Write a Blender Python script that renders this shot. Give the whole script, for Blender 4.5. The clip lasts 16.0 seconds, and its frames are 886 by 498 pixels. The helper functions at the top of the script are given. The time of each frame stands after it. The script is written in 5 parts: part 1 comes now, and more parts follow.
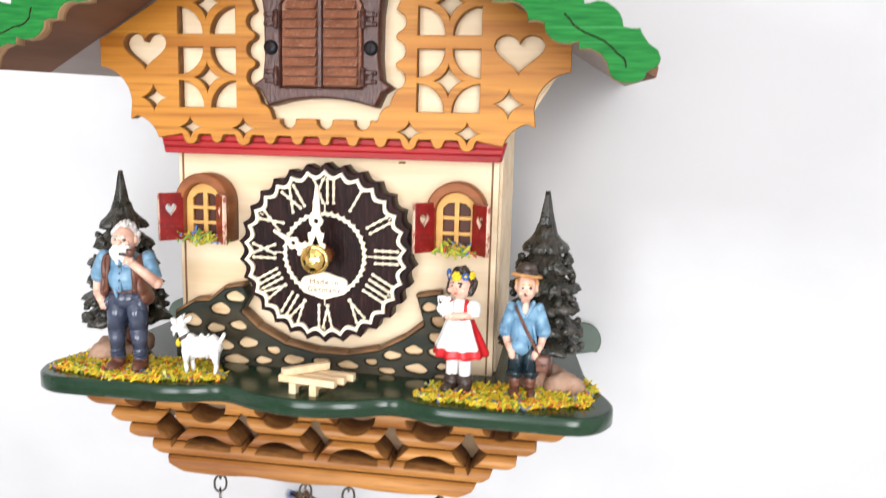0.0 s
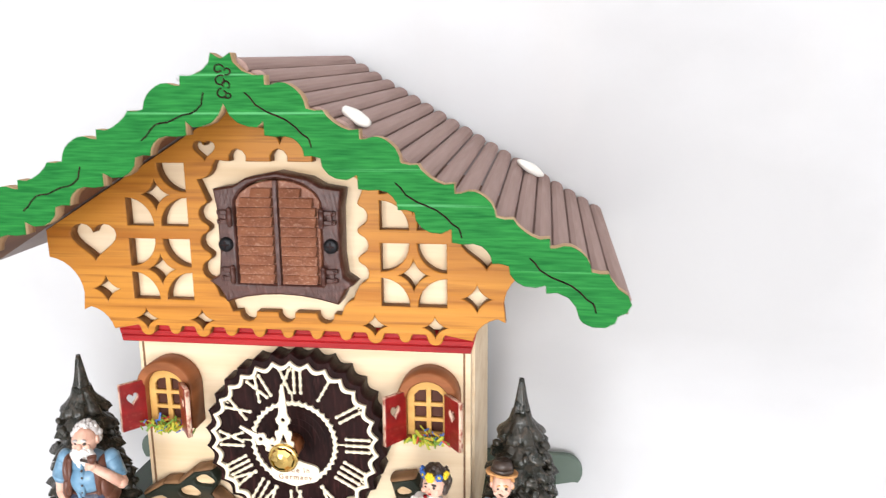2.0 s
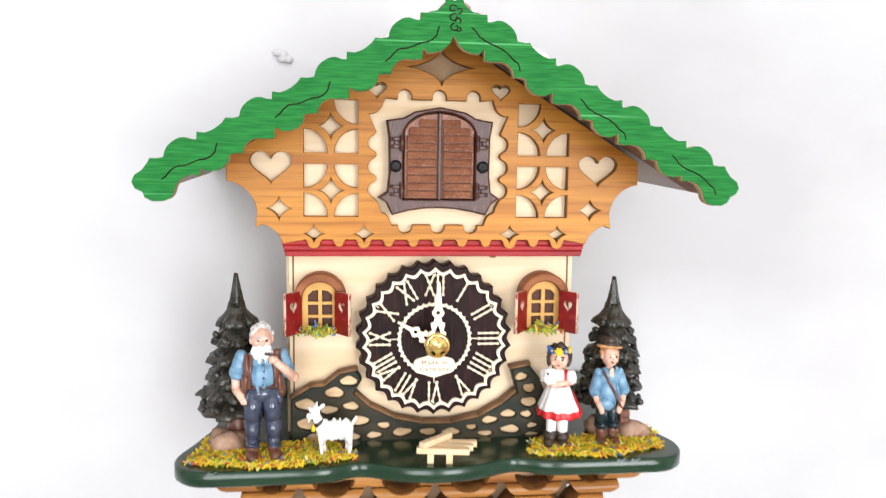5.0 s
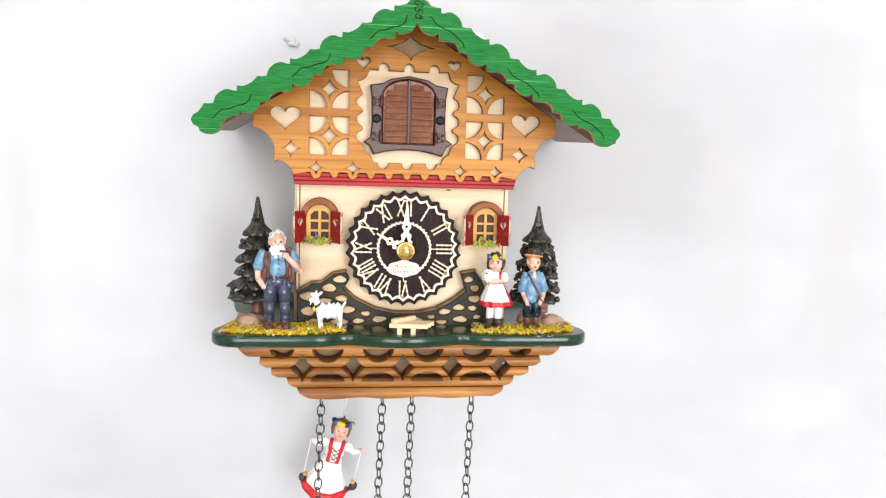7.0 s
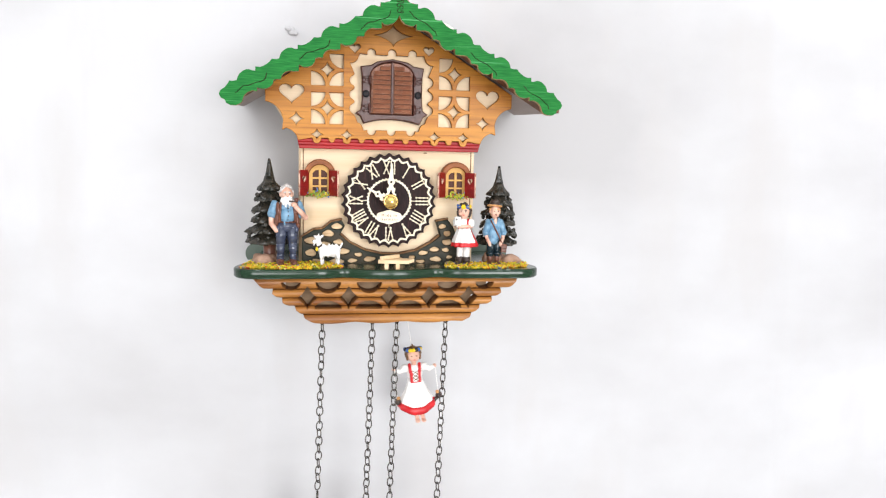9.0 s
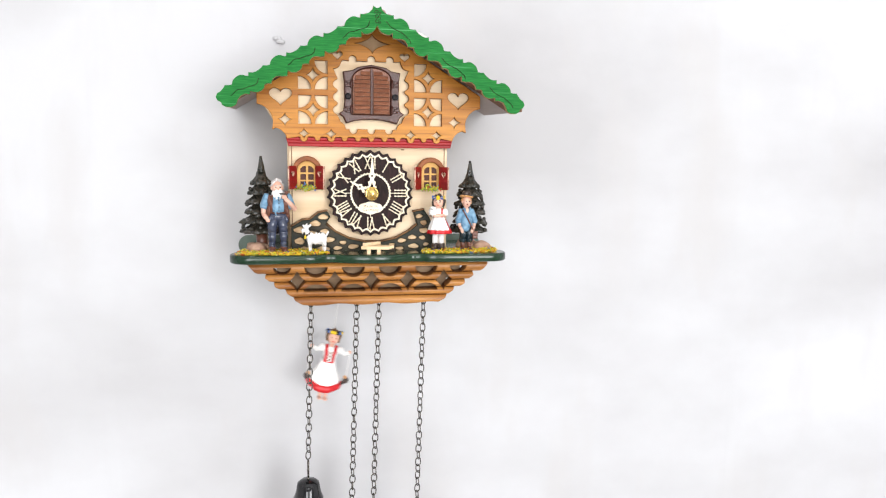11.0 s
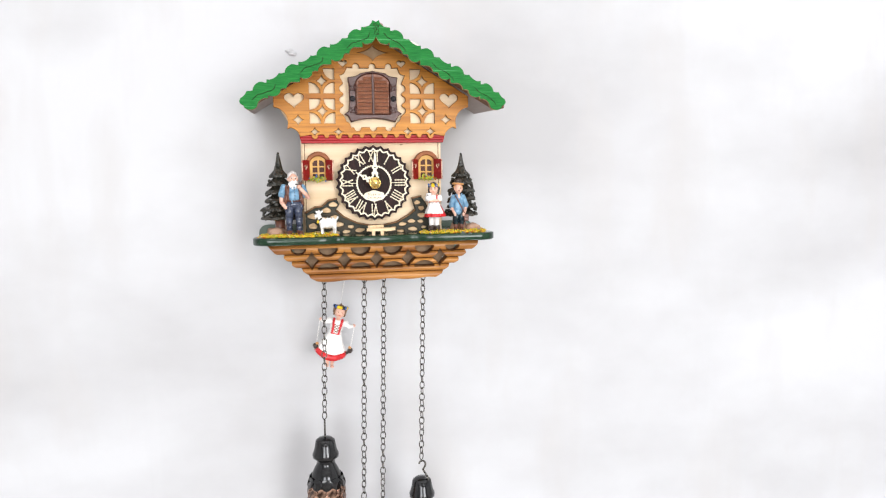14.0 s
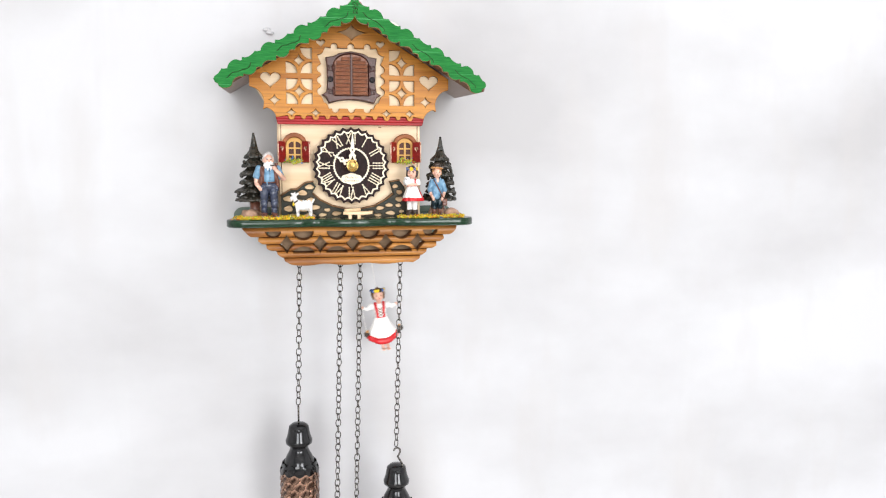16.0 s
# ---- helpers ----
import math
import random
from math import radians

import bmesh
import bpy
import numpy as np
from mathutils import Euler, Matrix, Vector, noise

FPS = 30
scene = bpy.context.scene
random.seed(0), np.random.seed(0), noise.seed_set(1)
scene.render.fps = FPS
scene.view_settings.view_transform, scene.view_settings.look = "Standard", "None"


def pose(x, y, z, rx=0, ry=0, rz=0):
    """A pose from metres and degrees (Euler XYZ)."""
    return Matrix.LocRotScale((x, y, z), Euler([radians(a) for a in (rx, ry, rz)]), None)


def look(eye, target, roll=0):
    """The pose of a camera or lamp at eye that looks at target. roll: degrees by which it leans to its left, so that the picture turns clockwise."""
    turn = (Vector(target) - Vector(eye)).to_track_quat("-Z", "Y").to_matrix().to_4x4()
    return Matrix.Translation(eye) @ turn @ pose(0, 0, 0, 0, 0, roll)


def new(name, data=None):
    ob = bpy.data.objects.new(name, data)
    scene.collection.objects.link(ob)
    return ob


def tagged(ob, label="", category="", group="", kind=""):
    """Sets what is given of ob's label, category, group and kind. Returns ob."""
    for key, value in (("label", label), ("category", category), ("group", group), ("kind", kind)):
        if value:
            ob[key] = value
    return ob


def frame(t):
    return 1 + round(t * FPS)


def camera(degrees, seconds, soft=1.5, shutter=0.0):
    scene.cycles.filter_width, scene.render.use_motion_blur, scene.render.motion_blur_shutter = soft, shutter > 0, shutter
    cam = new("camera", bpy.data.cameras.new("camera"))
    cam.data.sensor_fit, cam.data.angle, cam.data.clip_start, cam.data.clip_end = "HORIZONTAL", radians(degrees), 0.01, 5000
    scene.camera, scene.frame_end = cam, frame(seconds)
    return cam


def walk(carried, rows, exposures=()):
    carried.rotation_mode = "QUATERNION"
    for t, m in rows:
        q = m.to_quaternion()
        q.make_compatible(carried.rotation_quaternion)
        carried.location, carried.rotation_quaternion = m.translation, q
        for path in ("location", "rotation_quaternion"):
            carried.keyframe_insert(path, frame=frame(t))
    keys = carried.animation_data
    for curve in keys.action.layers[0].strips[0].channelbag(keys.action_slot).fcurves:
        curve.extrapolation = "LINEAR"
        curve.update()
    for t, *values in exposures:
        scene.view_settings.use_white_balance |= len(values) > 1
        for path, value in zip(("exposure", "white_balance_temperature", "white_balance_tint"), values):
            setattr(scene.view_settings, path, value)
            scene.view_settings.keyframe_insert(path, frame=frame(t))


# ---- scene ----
cam = camera(61.0, 16.0, soft=1.15, shutter=0.4)
PATH = [
    (0, (0.0833, -0.2697, 1.5509), (-0.0668, 0.7070, 1.3977), 1.46),
    (0.5, (0.0942, -0.2623, 1.5716), (-0.0752, 0.7137, 1.4351), 1.28),
    (1, (0.1002, -0.2555, 1.5942), (-0.0791, 0.7168, 1.4441), 0.59),
    (1.5, (0.0990, -0.2489, 1.6139), (-0.0620, 0.7209, 1.4307), -0.20),
    (2, (0.0855, -0.2454, 1.6282), (-0.0464, 0.7232, 1.4171), -0.47),
    (2.5, (0.0615, -0.2461, 1.6382), (-0.0394, 0.7214, 1.4064), -0.33),
    (3, (0.0414, -0.2469, 1.6395), (-0.0286, 0.7204, 1.3959), -0.17),
    (3.5, (0.0183, -0.2511, 1.6338), (0.0000, 0.7188, 1.3912), 0.30),
    (4, (-0.0026, -0.2631, 1.6186), (0.0400, 0.7143, 1.4119), 0.58),
    (4.5, (-0.0183, -0.2875, 1.5997), (0.0615, 0.6975, 1.4470), 0.38),
    (5, (-0.0337, -0.3186, 1.5819), (0.0836, 0.6672, 1.4615), 0.88),
    (7.5, (-0.0355, -0.4598, 1.5452), (0.1003, 0.5253, 1.4396), 1.71),
    (8, (-0.0372, -0.4832, 1.5379), (0.1082, 0.5004, 1.4318), 1.48),
    (8.5, (-0.0429, -0.5085, 1.5368), (0.1101, 0.4729, 1.4211), 1.23),
    (9, (-0.0492, -0.5340, 1.5360), (0.1152, 0.4452, 1.4168), 1.29),
    (11.5, (-0.0545, -0.6040, 1.5217), (0.1355, 0.3718, 1.4131), 0.45),
    (12, (-0.0584, -0.6236, 1.5163), (0.1315, 0.3516, 1.4025), 0.25),
    (12.5, (-0.0680, -0.6457, 1.5157), (0.1238, 0.3296, 1.4061), 0.20),
    (13, (-0.0659, -0.6653, 1.5120), (0.1064, 0.3152, 1.4178), -0.40),
    (13.5, (-0.0671, -0.6730, 1.5109), (0.1075, 0.3074, 1.4199), -0.96),
    (14, (-0.0570, -0.6740, 1.5096), (0.1168, 0.3062, 1.4153), -0.86),
    (14.5, (-0.0544, -0.6731, 1.5129), (0.1334, 0.3031, 1.4049), -0.14),
    (15, (-0.0498, -0.6697, 1.5038), (0.1438, 0.3061, 1.4026), 0.03),
    (15.5, (-0.0394, -0.6674, 1.5041), (0.1423, 0.3101, 1.3974), 0.15),
    (16, (-0.0517, -0.6668, 1.5041), (0.1450, 0.3077, 1.3970), 0.08),
]
walk(cam, [(t, look(eye, target, roll)) for t, eye, target, roll in PATH],
     exposures=[(0.0, 0.14), (3.0, 0.14), (5.0, 0.08), (7.5, 0.0), (16.0, -0.04)])

# ---- world and light ----
world = bpy.data.worlds.new("world")
scene.world = world
world.use_nodes = True
sky = world.node_tree.nodes.new("ShaderNodeTexSky")
sky.sky_type, sky.sun_disc = "NISHITA", False
sky.sun_elevation, sky.sun_rotation = radians(40), radians(160)
world.node_tree.links.new(sky.outputs[0], world.node_tree.nodes["Background"].inputs[0])
world.node_tree.nodes["Background"].inputs[1].default_value = 0.1
scene.view_settings.exposure = 0.0


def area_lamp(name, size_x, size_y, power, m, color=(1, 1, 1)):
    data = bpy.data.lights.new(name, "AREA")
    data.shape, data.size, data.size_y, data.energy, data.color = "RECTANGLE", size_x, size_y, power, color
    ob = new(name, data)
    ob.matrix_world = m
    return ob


WEST_LIGHT, EAST_LIGHT, OVERHEAD_FILL = 33, 46, 7
# Highlights suggest two lights; the unseen windows holding these lamps are made up.
for name, x, power in (("added_light_west", -0.55, WEST_LIGHT), ("added_light_east", 0.8, EAST_LIGHT)):
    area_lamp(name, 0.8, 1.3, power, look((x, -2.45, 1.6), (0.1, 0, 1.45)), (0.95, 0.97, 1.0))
# Unseen overhead lamp added as fill; no ceiling panel is known.
area_lamp("added_overhead_light", 2.6, 1.4, OVERHEAD_FILL, look((0.1, -1.5, 2.57), (0.1, -1.5, 0)), (1.0, 0.98, 0.95))

# ---- materials ----


def material(name, color, rough=0.5, metal=0.0, color2=None, scale=(60, 60, 60), detail=4.0, contrast=(0.35, 0.65), bump=0.0,
             fine=None, coat=0.0, island=None, bump_dist=0.0004, spec=0.22):
    """A surface of two colours mixed by stretched noise, with fine relief. scale: how often the noise repeats in a metre."""
    m = bpy.data.materials.new(name)
    m.use_nodes = True
    nt = m.node_tree
    bsdf = nt.nodes["Principled BSDF"]
    bsdf.inputs["Roughness"].default_value, bsdf.inputs["Metallic"].default_value = rough, metal
    bsdf.inputs["Coat Weight"].default_value, bsdf.inputs["Specular IOR Level"].default_value = coat, spec
    bsdf.inputs["Coat Roughness"].default_value = 0.15
    tex = nt.nodes.new("ShaderNodeTexCoord")
    mapping = nt.nodes.new("ShaderNodeMapping")
    mapping.inputs["Scale"].default_value = scale
    nt.links.new(tex.outputs["Object"], mapping.inputs[0])
    noise_tex = nt.nodes.new("ShaderNodeTexNoise")
    noise_tex.inputs["Scale"].default_value, noise_tex.inputs["Detail"].default_value = 1.0, detail
    nt.links.new(mapping.outputs[0], noise_tex.inputs["Vector"])
    ramp = nt.nodes.new("ShaderNodeValToRGB")
    ramp.color_ramp.elements[0].position, ramp.color_ramp.elements[1].position = contrast
    ramp.color_ramp.elements[0].color = (*color, 1)
    ramp.color_ramp.elements[1].color = (*(color2 or [c * 0.85 for c in color]), 1)
    nt.links.new(noise_tex.outputs["Fac"], ramp.inputs[0])
    out = ramp.outputs[0]
    if island:
        geo = nt.nodes.new("ShaderNodeNewGeometry")
        pick = nt.nodes.new("ShaderNodeValToRGB")
        pick.color_ramp.interpolation = "CONSTANT"
        while len(pick.color_ramp.elements) < len(island):
            pick.color_ramp.elements.new(0.5)
        for e, (p, c) in zip(pick.color_ramp.elements, island):
            e.position, e.color = p, (*c, 1)
        nt.links.new(geo.outputs["Random Per Island"], pick.inputs[0])
        out = pick.outputs[0]
    if fine:
        # fine: (scale triple, strength, colour) of a second, smaller pattern
        map2 = nt.nodes.new("ShaderNodeMapping")
        map2.inputs["Scale"].default_value = fine[0]
        nt.links.new(tex.outputs["Object"], map2.inputs[0])
        n2 = nt.nodes.new("ShaderNodeTexNoise")
        n2.inputs["Scale"].default_value, n2.inputs["Detail"].default_value = 1.0, 3.0
        nt.links.new(map2.outputs[0], n2.inputs["Vector"])
        r2 = nt.nodes.new("ShaderNodeValToRGB")
        r2.color_ramp.elements[0].position, r2.color_ramp.elements[1].position = fine[3] if len(fine) > 3 else (0.52, 0.72)
        r2.color_ramp.elements[0].color, r2.color_ramp.elements[1].color = (0, 0, 0, 1), (fine[1], fine[1], fine[1], 1)
        nt.links.new(n2.outputs["Fac"], r2.inputs[0])
        mix = nt.nodes.new("ShaderNodeMixRGB")
        nt.links.new(r2.outputs[0], mix.inputs[0])
        nt.links.new(out, mix.inputs[1])
        mix.inputs[2].default_value = (*fine[2], 1)
        out = mix.outputs[0]
    nt.links.new(out, bsdf.inputs["Base Color"])
    if bump:
        b = nt.nodes.new("ShaderNodeBump")
        b.inputs["Strength"].default_value, b.inputs["Distance"].default_value = bump, bump_dist
        nt.links.new((n2 if fine else noise_tex).outputs["Fac"], b.inputs["Height"])
        nt.links.new(b.outputs[0], bsdf.inputs["Normal"])
    return m


M_WALL = material("white_cloth", (0.575, 0.569, 0.577), 0.95, color2=(0.450, 0.438, 0.440), scale=(3.2, 3.2, 5.5), detail=8, contrast=(0.40, 0.66),
                  fine=((20, 20, 6), 0.45, (0.50, 0.478, 0.468)), bump=0.1, bump_dist=0.002, spec=0.1)
M_ROOM = material("room_paint", (0.84, 0.84, 0.84), 0.9, scale=(3, 3, 3), color2=(0.80, 0.80, 0.80))
M_FLOOR = material("floor_boards", (0.55, 0.53, 0.51), 0.5, scale=(2, 30, 2), color2=(0.47, 0.45, 0.43))
M_CREAM = material("pale_wood", (0.80, 0.635, 0.44), 0.6, color2=(0.62, 0.425, 0.235), scale=(7, 60, 120), contrast=(0.42, 0.80), detail=6,
                   fine=((30, 200, 1200), 0.3, (0.72, 0.53, 0.33)), bump=0.15)
M_ORANGE = material("honey_stained_wood", (0.56, 0.240, 0.036), 0.38, color2=(0.36, 0.122, 0.014), scale=(7, 60, 200), contrast=(0.34, 0.70), detail=8,
                    fine=((26, 200, 700), 0.7, (0.25, 0.082, 0.012), (0.52, 0.72)), bump=0.3)
M_BASE = material("chestnut_stained_wood", (0.46, 0.20, 0.045), 0.36, color2=(0.20, 0.066, 0.013), scale=(14, 60, 130), contrast=(0.34, 0.68), detail=8,
                  fine=((60, 200, 900), 0.55, (0.17, 0.055, 0.012)), bump=0.25, spec=0.35)
M_GREEN = material("green_stained_wood", (0.004, 0.100, 0.018), 0.6, color2=(0.022, 0.205, 0.038), scale=(110, 60, 1500), contrast=(0.30, 0.72), detail=9,
                   fine=((5, 60, 620), 0.6, (0.12, 0.42, 0.17), (0.63, 0.68)), bump=0.35, spec=0.12)
M_EDGE = material("raw_plywood_edge", (0.55, 0.38, 0.22), 0.7, color2=(0.34, 0.2, 0.1), scale=(60, 700, 60))
M_SCORCH = material("scorched_sawn_edge", (0.27, 0.115, 0.032), 0.6, color2=(0.15, 0.058, 0.017), scale=(200, 500, 200))
M_GROOVE = material("dark_groove", (0.085, 0.030, 0.010), 0.6, color2=(0.14, 0.05, 0.015), scale=(200, 500, 200))
M_RED = material("red_stained_wood", (0.40, 0.018, 0.020), 0.4, color2=(0.24, 0.010, 0.012), scale=(20, 60, 300), bump=0.15)
M_LEAF_RED = material("dark_red_shutter_paint", (0.26, 0.010, 0.010), 0.32, color2=(0.15, 0.006, 0.006), scale=(120, 120, 220), bump=0.3, spec=0.4,
                      fine=((500, 500, 500), 0.3, (0.42, 0.10, 0.07), (0.56, 0.72)))
M_WORN = material("worn_pale_edge", (0.66, 0.46, 0.34), 0.7, color2=(0.34, 0.11, 0.07), scale=(700, 700, 500), contrast=(0.45, 0.62))
M_DIAL = material("dark_walnut_dial", (0.020, 0.0065, 0.006), 0.42, color2=(0.008, 0.003, 0.0028), scale=(220, 80, 60), contrast=(0.35, 0.65),
                  fine=((900, 200, 160), 0.5, (0.062, 0.021, 0.019)), bump=0.6, spec=0.1)
M_IVORY = material("ivory_plastic", (0.86, 0.77, 0.60), 0.45, color2=(0.80, 0.68, 0.50), scale=(80, 80, 80))
M_TRAY = material("dark_green_lacquer", (0.006, 0.024, 0.010), 0.2, color2=(0.010, 0.034, 0.014), scale=(40, 40, 40), coat=0.15, spec=0.35,
                  fine=((300, 300, 300), 0.1, (0.05, 0.1, 0.05)))
M_BACKPLATE = material("matt_green_board", (0.10, 0.13, 0.105), 0.7, color2=(0.12, 0.15, 0.125), scale=(60, 60, 60))
M_ROOF = material("taupe_roof_slat", (0.36, 0.245, 0.215), 0.7, color2=(0.27, 0.175, 0.15), scale=(200, 14, 200), contrast=(0.3, 0.7),
                  fine=((900, 30, 900), 0.35, (0.42, 0.31, 0.28)), bump=0.2)
# Roof undersides: stain plus painted shade in front, painted wall bounce behind.
M_UNDER = material("brown_shaded_roof_board", (0.20, 0.095, 0.055), 0.7, color2=(0.15, 0.07, 0.04), scale=(120, 14, 120), bump=0.1)
M_SOFFIT = material("taupe_bounce_lit_board", (0.44, 0.39, 0.38), 0.8, color2=(0.38, 0.33, 0.32), scale=(120, 14, 120), bump=0.1)
# Light specks here and on the shutters paint in the grain's glints.
M_DOORPLATE = material("dark_brown_moulding", (0.085, 0.030, 0.021), 0.36, color2=(0.045, 0.016, 0.012), scale=(60, 60, 420), contrast=(0.3, 0.7),
                       fine=((900, 500, 300), 0.35, (0.20, 0.10, 0.085), (0.54, 0.70)), bump=0.7, spec=0.4)
M_SHUTTER = material("brown_shutter_plastic", (0.27, 0.105, 0.055), 0.36, color2=(0.19, 0.068, 0.036), scale=(200, 200, 200),
                     fine=((1100, 1100, 1300), 0.6, (0.48, 0.28, 0.20), (0.56, 0.70)), bump=0.6, spec=0.35)
M_BLACK = material("black_metal", (0.02, 0.02, 0.022), 0.4, 0.6)
M_BRASS = material("polished_brass", (0.86, 0.60, 0.20), 0.12, 1.0, color2=(0.80, 0.53, 0.16))
M_WALNUT = material("window_arch_wood", (0.30, 0.10, 0.034), 0.5, color2=(0.19, 0.06, 0.02), scale=(60, 60, 200), bump=0.1)
M_YELLOW = material("yellow_window_wood", (0.62, 0.36, 0.11), 0.5, color2=(0.50, 0.26, 0.07), scale=(60, 60, 200))
M_PANE = material("dark_window_pane", (0.075, 0.022, 0.012), 0.5, color2=(0.05, 0.016, 0.009))
M_STONEWALL = material("dark_olive_fretwork", (0.016, 0.019, 0.012), 0.5, color2=(0.045, 0.033, 0.018), scale=(40, 80, 160), contrast=(0.4, 0.7), bump=0.3)
# Brown mixed into the tan holds the shade inside the cut-outs.
M_STONEFILL = material("tan_infill_with_shade", (0.70, 0.50, 0.30), 0.6, color2=(0.34, 0.19, 0.085), scale=(60, 90, 190), contrast=(0.42, 0.72), detail=5, bump=0.1)
M_DARKWOOD = material("dark_brown_wood", (0.25, 0.13, 0.06), 0.6, color2=(0.16, 0.08, 0.04), scale=(90, 90, 200), bump=0.1)
M_BACKING = material("dark_brown_board", (0.26, 0.17, 0.10), 0.6, color2=(0.18, 0.11, 0.06), scale=(40, 90, 160), bump=0.1)
M_TREE = material("carved_resin_fir", (0.036, 0.030, 0.022), 0.27, color2=(0.012, 0.014, 0.010), scale=(220, 220, 260), contrast=(0.35, 0.65),
                  fine=((700, 700, 500), 0.5, (0.11, 0.075, 0.055)), bump=0.6, bump_dist=0.0008, spec=0.5)
M_EARTH = material("painted_earth", (0.44, 0.28, 0.20), 0.8, color2=(0.30, 0.17, 0.11), scale=(250, 250, 250), bump=0.5, bump_dist=0.0008)
M_FLAKES = material("flower_flakes", (0.5, 0.4, 0.05), 0.8, island=((0.0, (0.74, 0.52, 0.03)), (0.42, (0.50, 0.46, 0.04)), (0.60, (0.20, 0.26, 0.03)),
                    (0.72, (0.72, 0.30, 0.03)), (0.85, (0.55, 0.09, 0.03)), (0.92, (0.12, 0.18, 0.34)), (0.96, (0.75, 0.66, 0.2))))
M_LIME = material("window_flower_flakes", (0.5, 0.4, 0.05), 0.8, island=((0.0, (0.46, 0.45, 0.05)), (0.4, (0.18, 0.30, 0.05)), (0.62, (0.6, 0.35, 0.05)),
                  (0.8, (0.5, 0.06, 0.04)), (0.9, (0.10, 0.2, 0.5))))
M_PINE = material("pale_pine_stick", (0.80, 0.60, 0.38), 0.6, color2=(0.70, 0.48, 0.27), scale=(100, 300, 300), bump=0.1)
M_HAIRWHITE = material("grey_white_hair_paint", (0.66, 0.62, 0.60), 0.5, color2=(0.46, 0.42, 0.40), scale=(500, 500, 350), bump=0.6)
M_STONE = material("white_pebble", (0.82, 0.79, 0.74), 0.7, color2=(0.7, 0.66, 0.6), scale=(200, 200, 200), bump=0.3)
M_CHAIN = material("aged_steel", (0.20, 0.18, 0.16), 0.24, 0.9, color2=(0.09, 0.08, 0.07), scale=(500, 500, 500))
M_CAP = material("glossy_black_cast", (0.006, 0.006, 0.007), 0.10, 0.0, color2=(0.010, 0.009, 0.009), scale=(60, 60, 60), spec=0.5)
# Near-black patches put the dark of the crevices into the copper's colour.
M_COPPER = material("copper_wash", (0.72, 0.44, 0.31), 0.22, 0.9, color2=(0.05, 0.028, 0.02), scale=(220, 220, 160), contrast=(0.42, 0.62), spec=0.5)
# paints of the small figures
M_SKIN = material("skin_paint", (0.74, 0.47, 0.36), 0.35, color2=(0.66, 0.36, 0.26), scale=(300, 300, 300), spec=0.45)
M_WHITE = material("white_paint", (0.84, 0.82, 0.79), 0.45, color2=(0.78, 0.75, 0.72), scale=(300, 300, 300), bump=0.2, spec=0.45)
M_BLUE = material("sky_blue_paint", (0.20, 0.345, 0.475), 0.30, color2=(0.10, 0.215, 0.33), scale=(250, 250, 250), bump=0.2, spec=0.45)
M_DENIM = material("slate_blue_paint", (0.058, 0.068, 0.105), 0.14, color2=(0.03, 0.037, 0.065), scale=(250, 250, 250), bump=0.2, spec=0.6)
M_NAVY = material("dark_teal_paint", (0.008, 0.018, 0.024), 0.13, color2=(0.018, 0.032, 0.040), scale=(250, 250, 250), spec=0.45)
M_BROWN = material("brown_paint", (0.16, 0.06, 0.035), 0.35, color2=(0.11, 0.04, 0.025), scale=(250, 250, 250), spec=0.45)
M_DARK = material("dark_hair_paint", (0.035, 0.022, 0.018), 0.35, color2=(0.06, 0.04, 0.03), scale=(400, 400, 400), bump=0.4, spec=0.45)
M_HAIR = material("chestnut_hair_paint", (0.22, 0.12, 0.06), 0.45, color2=(0.15, 0.08, 0.04), scale=(400, 400, 400), bump=0.4)
M_HAT = material("tan_hat_paint", (0.68, 0.36, 0.15), 0.5, color2=(0.50, 0.24, 0.09), scale=(300, 300, 300))
M_SCARLET = material("scarlet_paint", (0.62, 0.015, 0.02), 0.35, color2=(0.5, 0.012, 0.016), scale=(250, 250, 250), spec=0.45)
M_SUN = material("yellow_paint", (0.80, 0.56, 0.03), 0.45)
M_ROYAL = material("royal_blue_paint", (0.05, 0.13, 0.42), 0.45)

# ---- building helpers (lengths in millimetres, z from the clock's own zero height) ----
MM = 0.001
CLOCK_Z = 1.5


def mesh_from(bm, name, mats, smooth=False):
    me = bpy.data.meshes.new(name)
    bm.to_mesh(me)
    bm.free()
    for m in mats if isinstance(mats, (list, tuple)) else [mats]:
        me.materials.append(m)
    if smooth:
        me.polygons.foreach_set("use_smooth", [True] * len(me.polygons))
    return me


def part(name, bm, mats, parent, label="", smooth=False, m=None):
    """Links a bmesh, or a ready mesh, as one mesh object under a thing or a part."""
    me = bm if isinstance(bm, bpy.types.Mesh) else mesh_from(bm, name, mats, smooth)
    ob = new(name, me)
    ob.parent = parent
    if m is not None:
        ob.matrix_basis = m
    return tagged(ob, label)


def thing(name, label, category, x=0.0, y=0.0, z=0.0, group=""):
    ob = new(name)
    ob.location = (x * MM, y * MM, CLOCK_Z + z * MM)
    return tagged(ob, label, category, group)


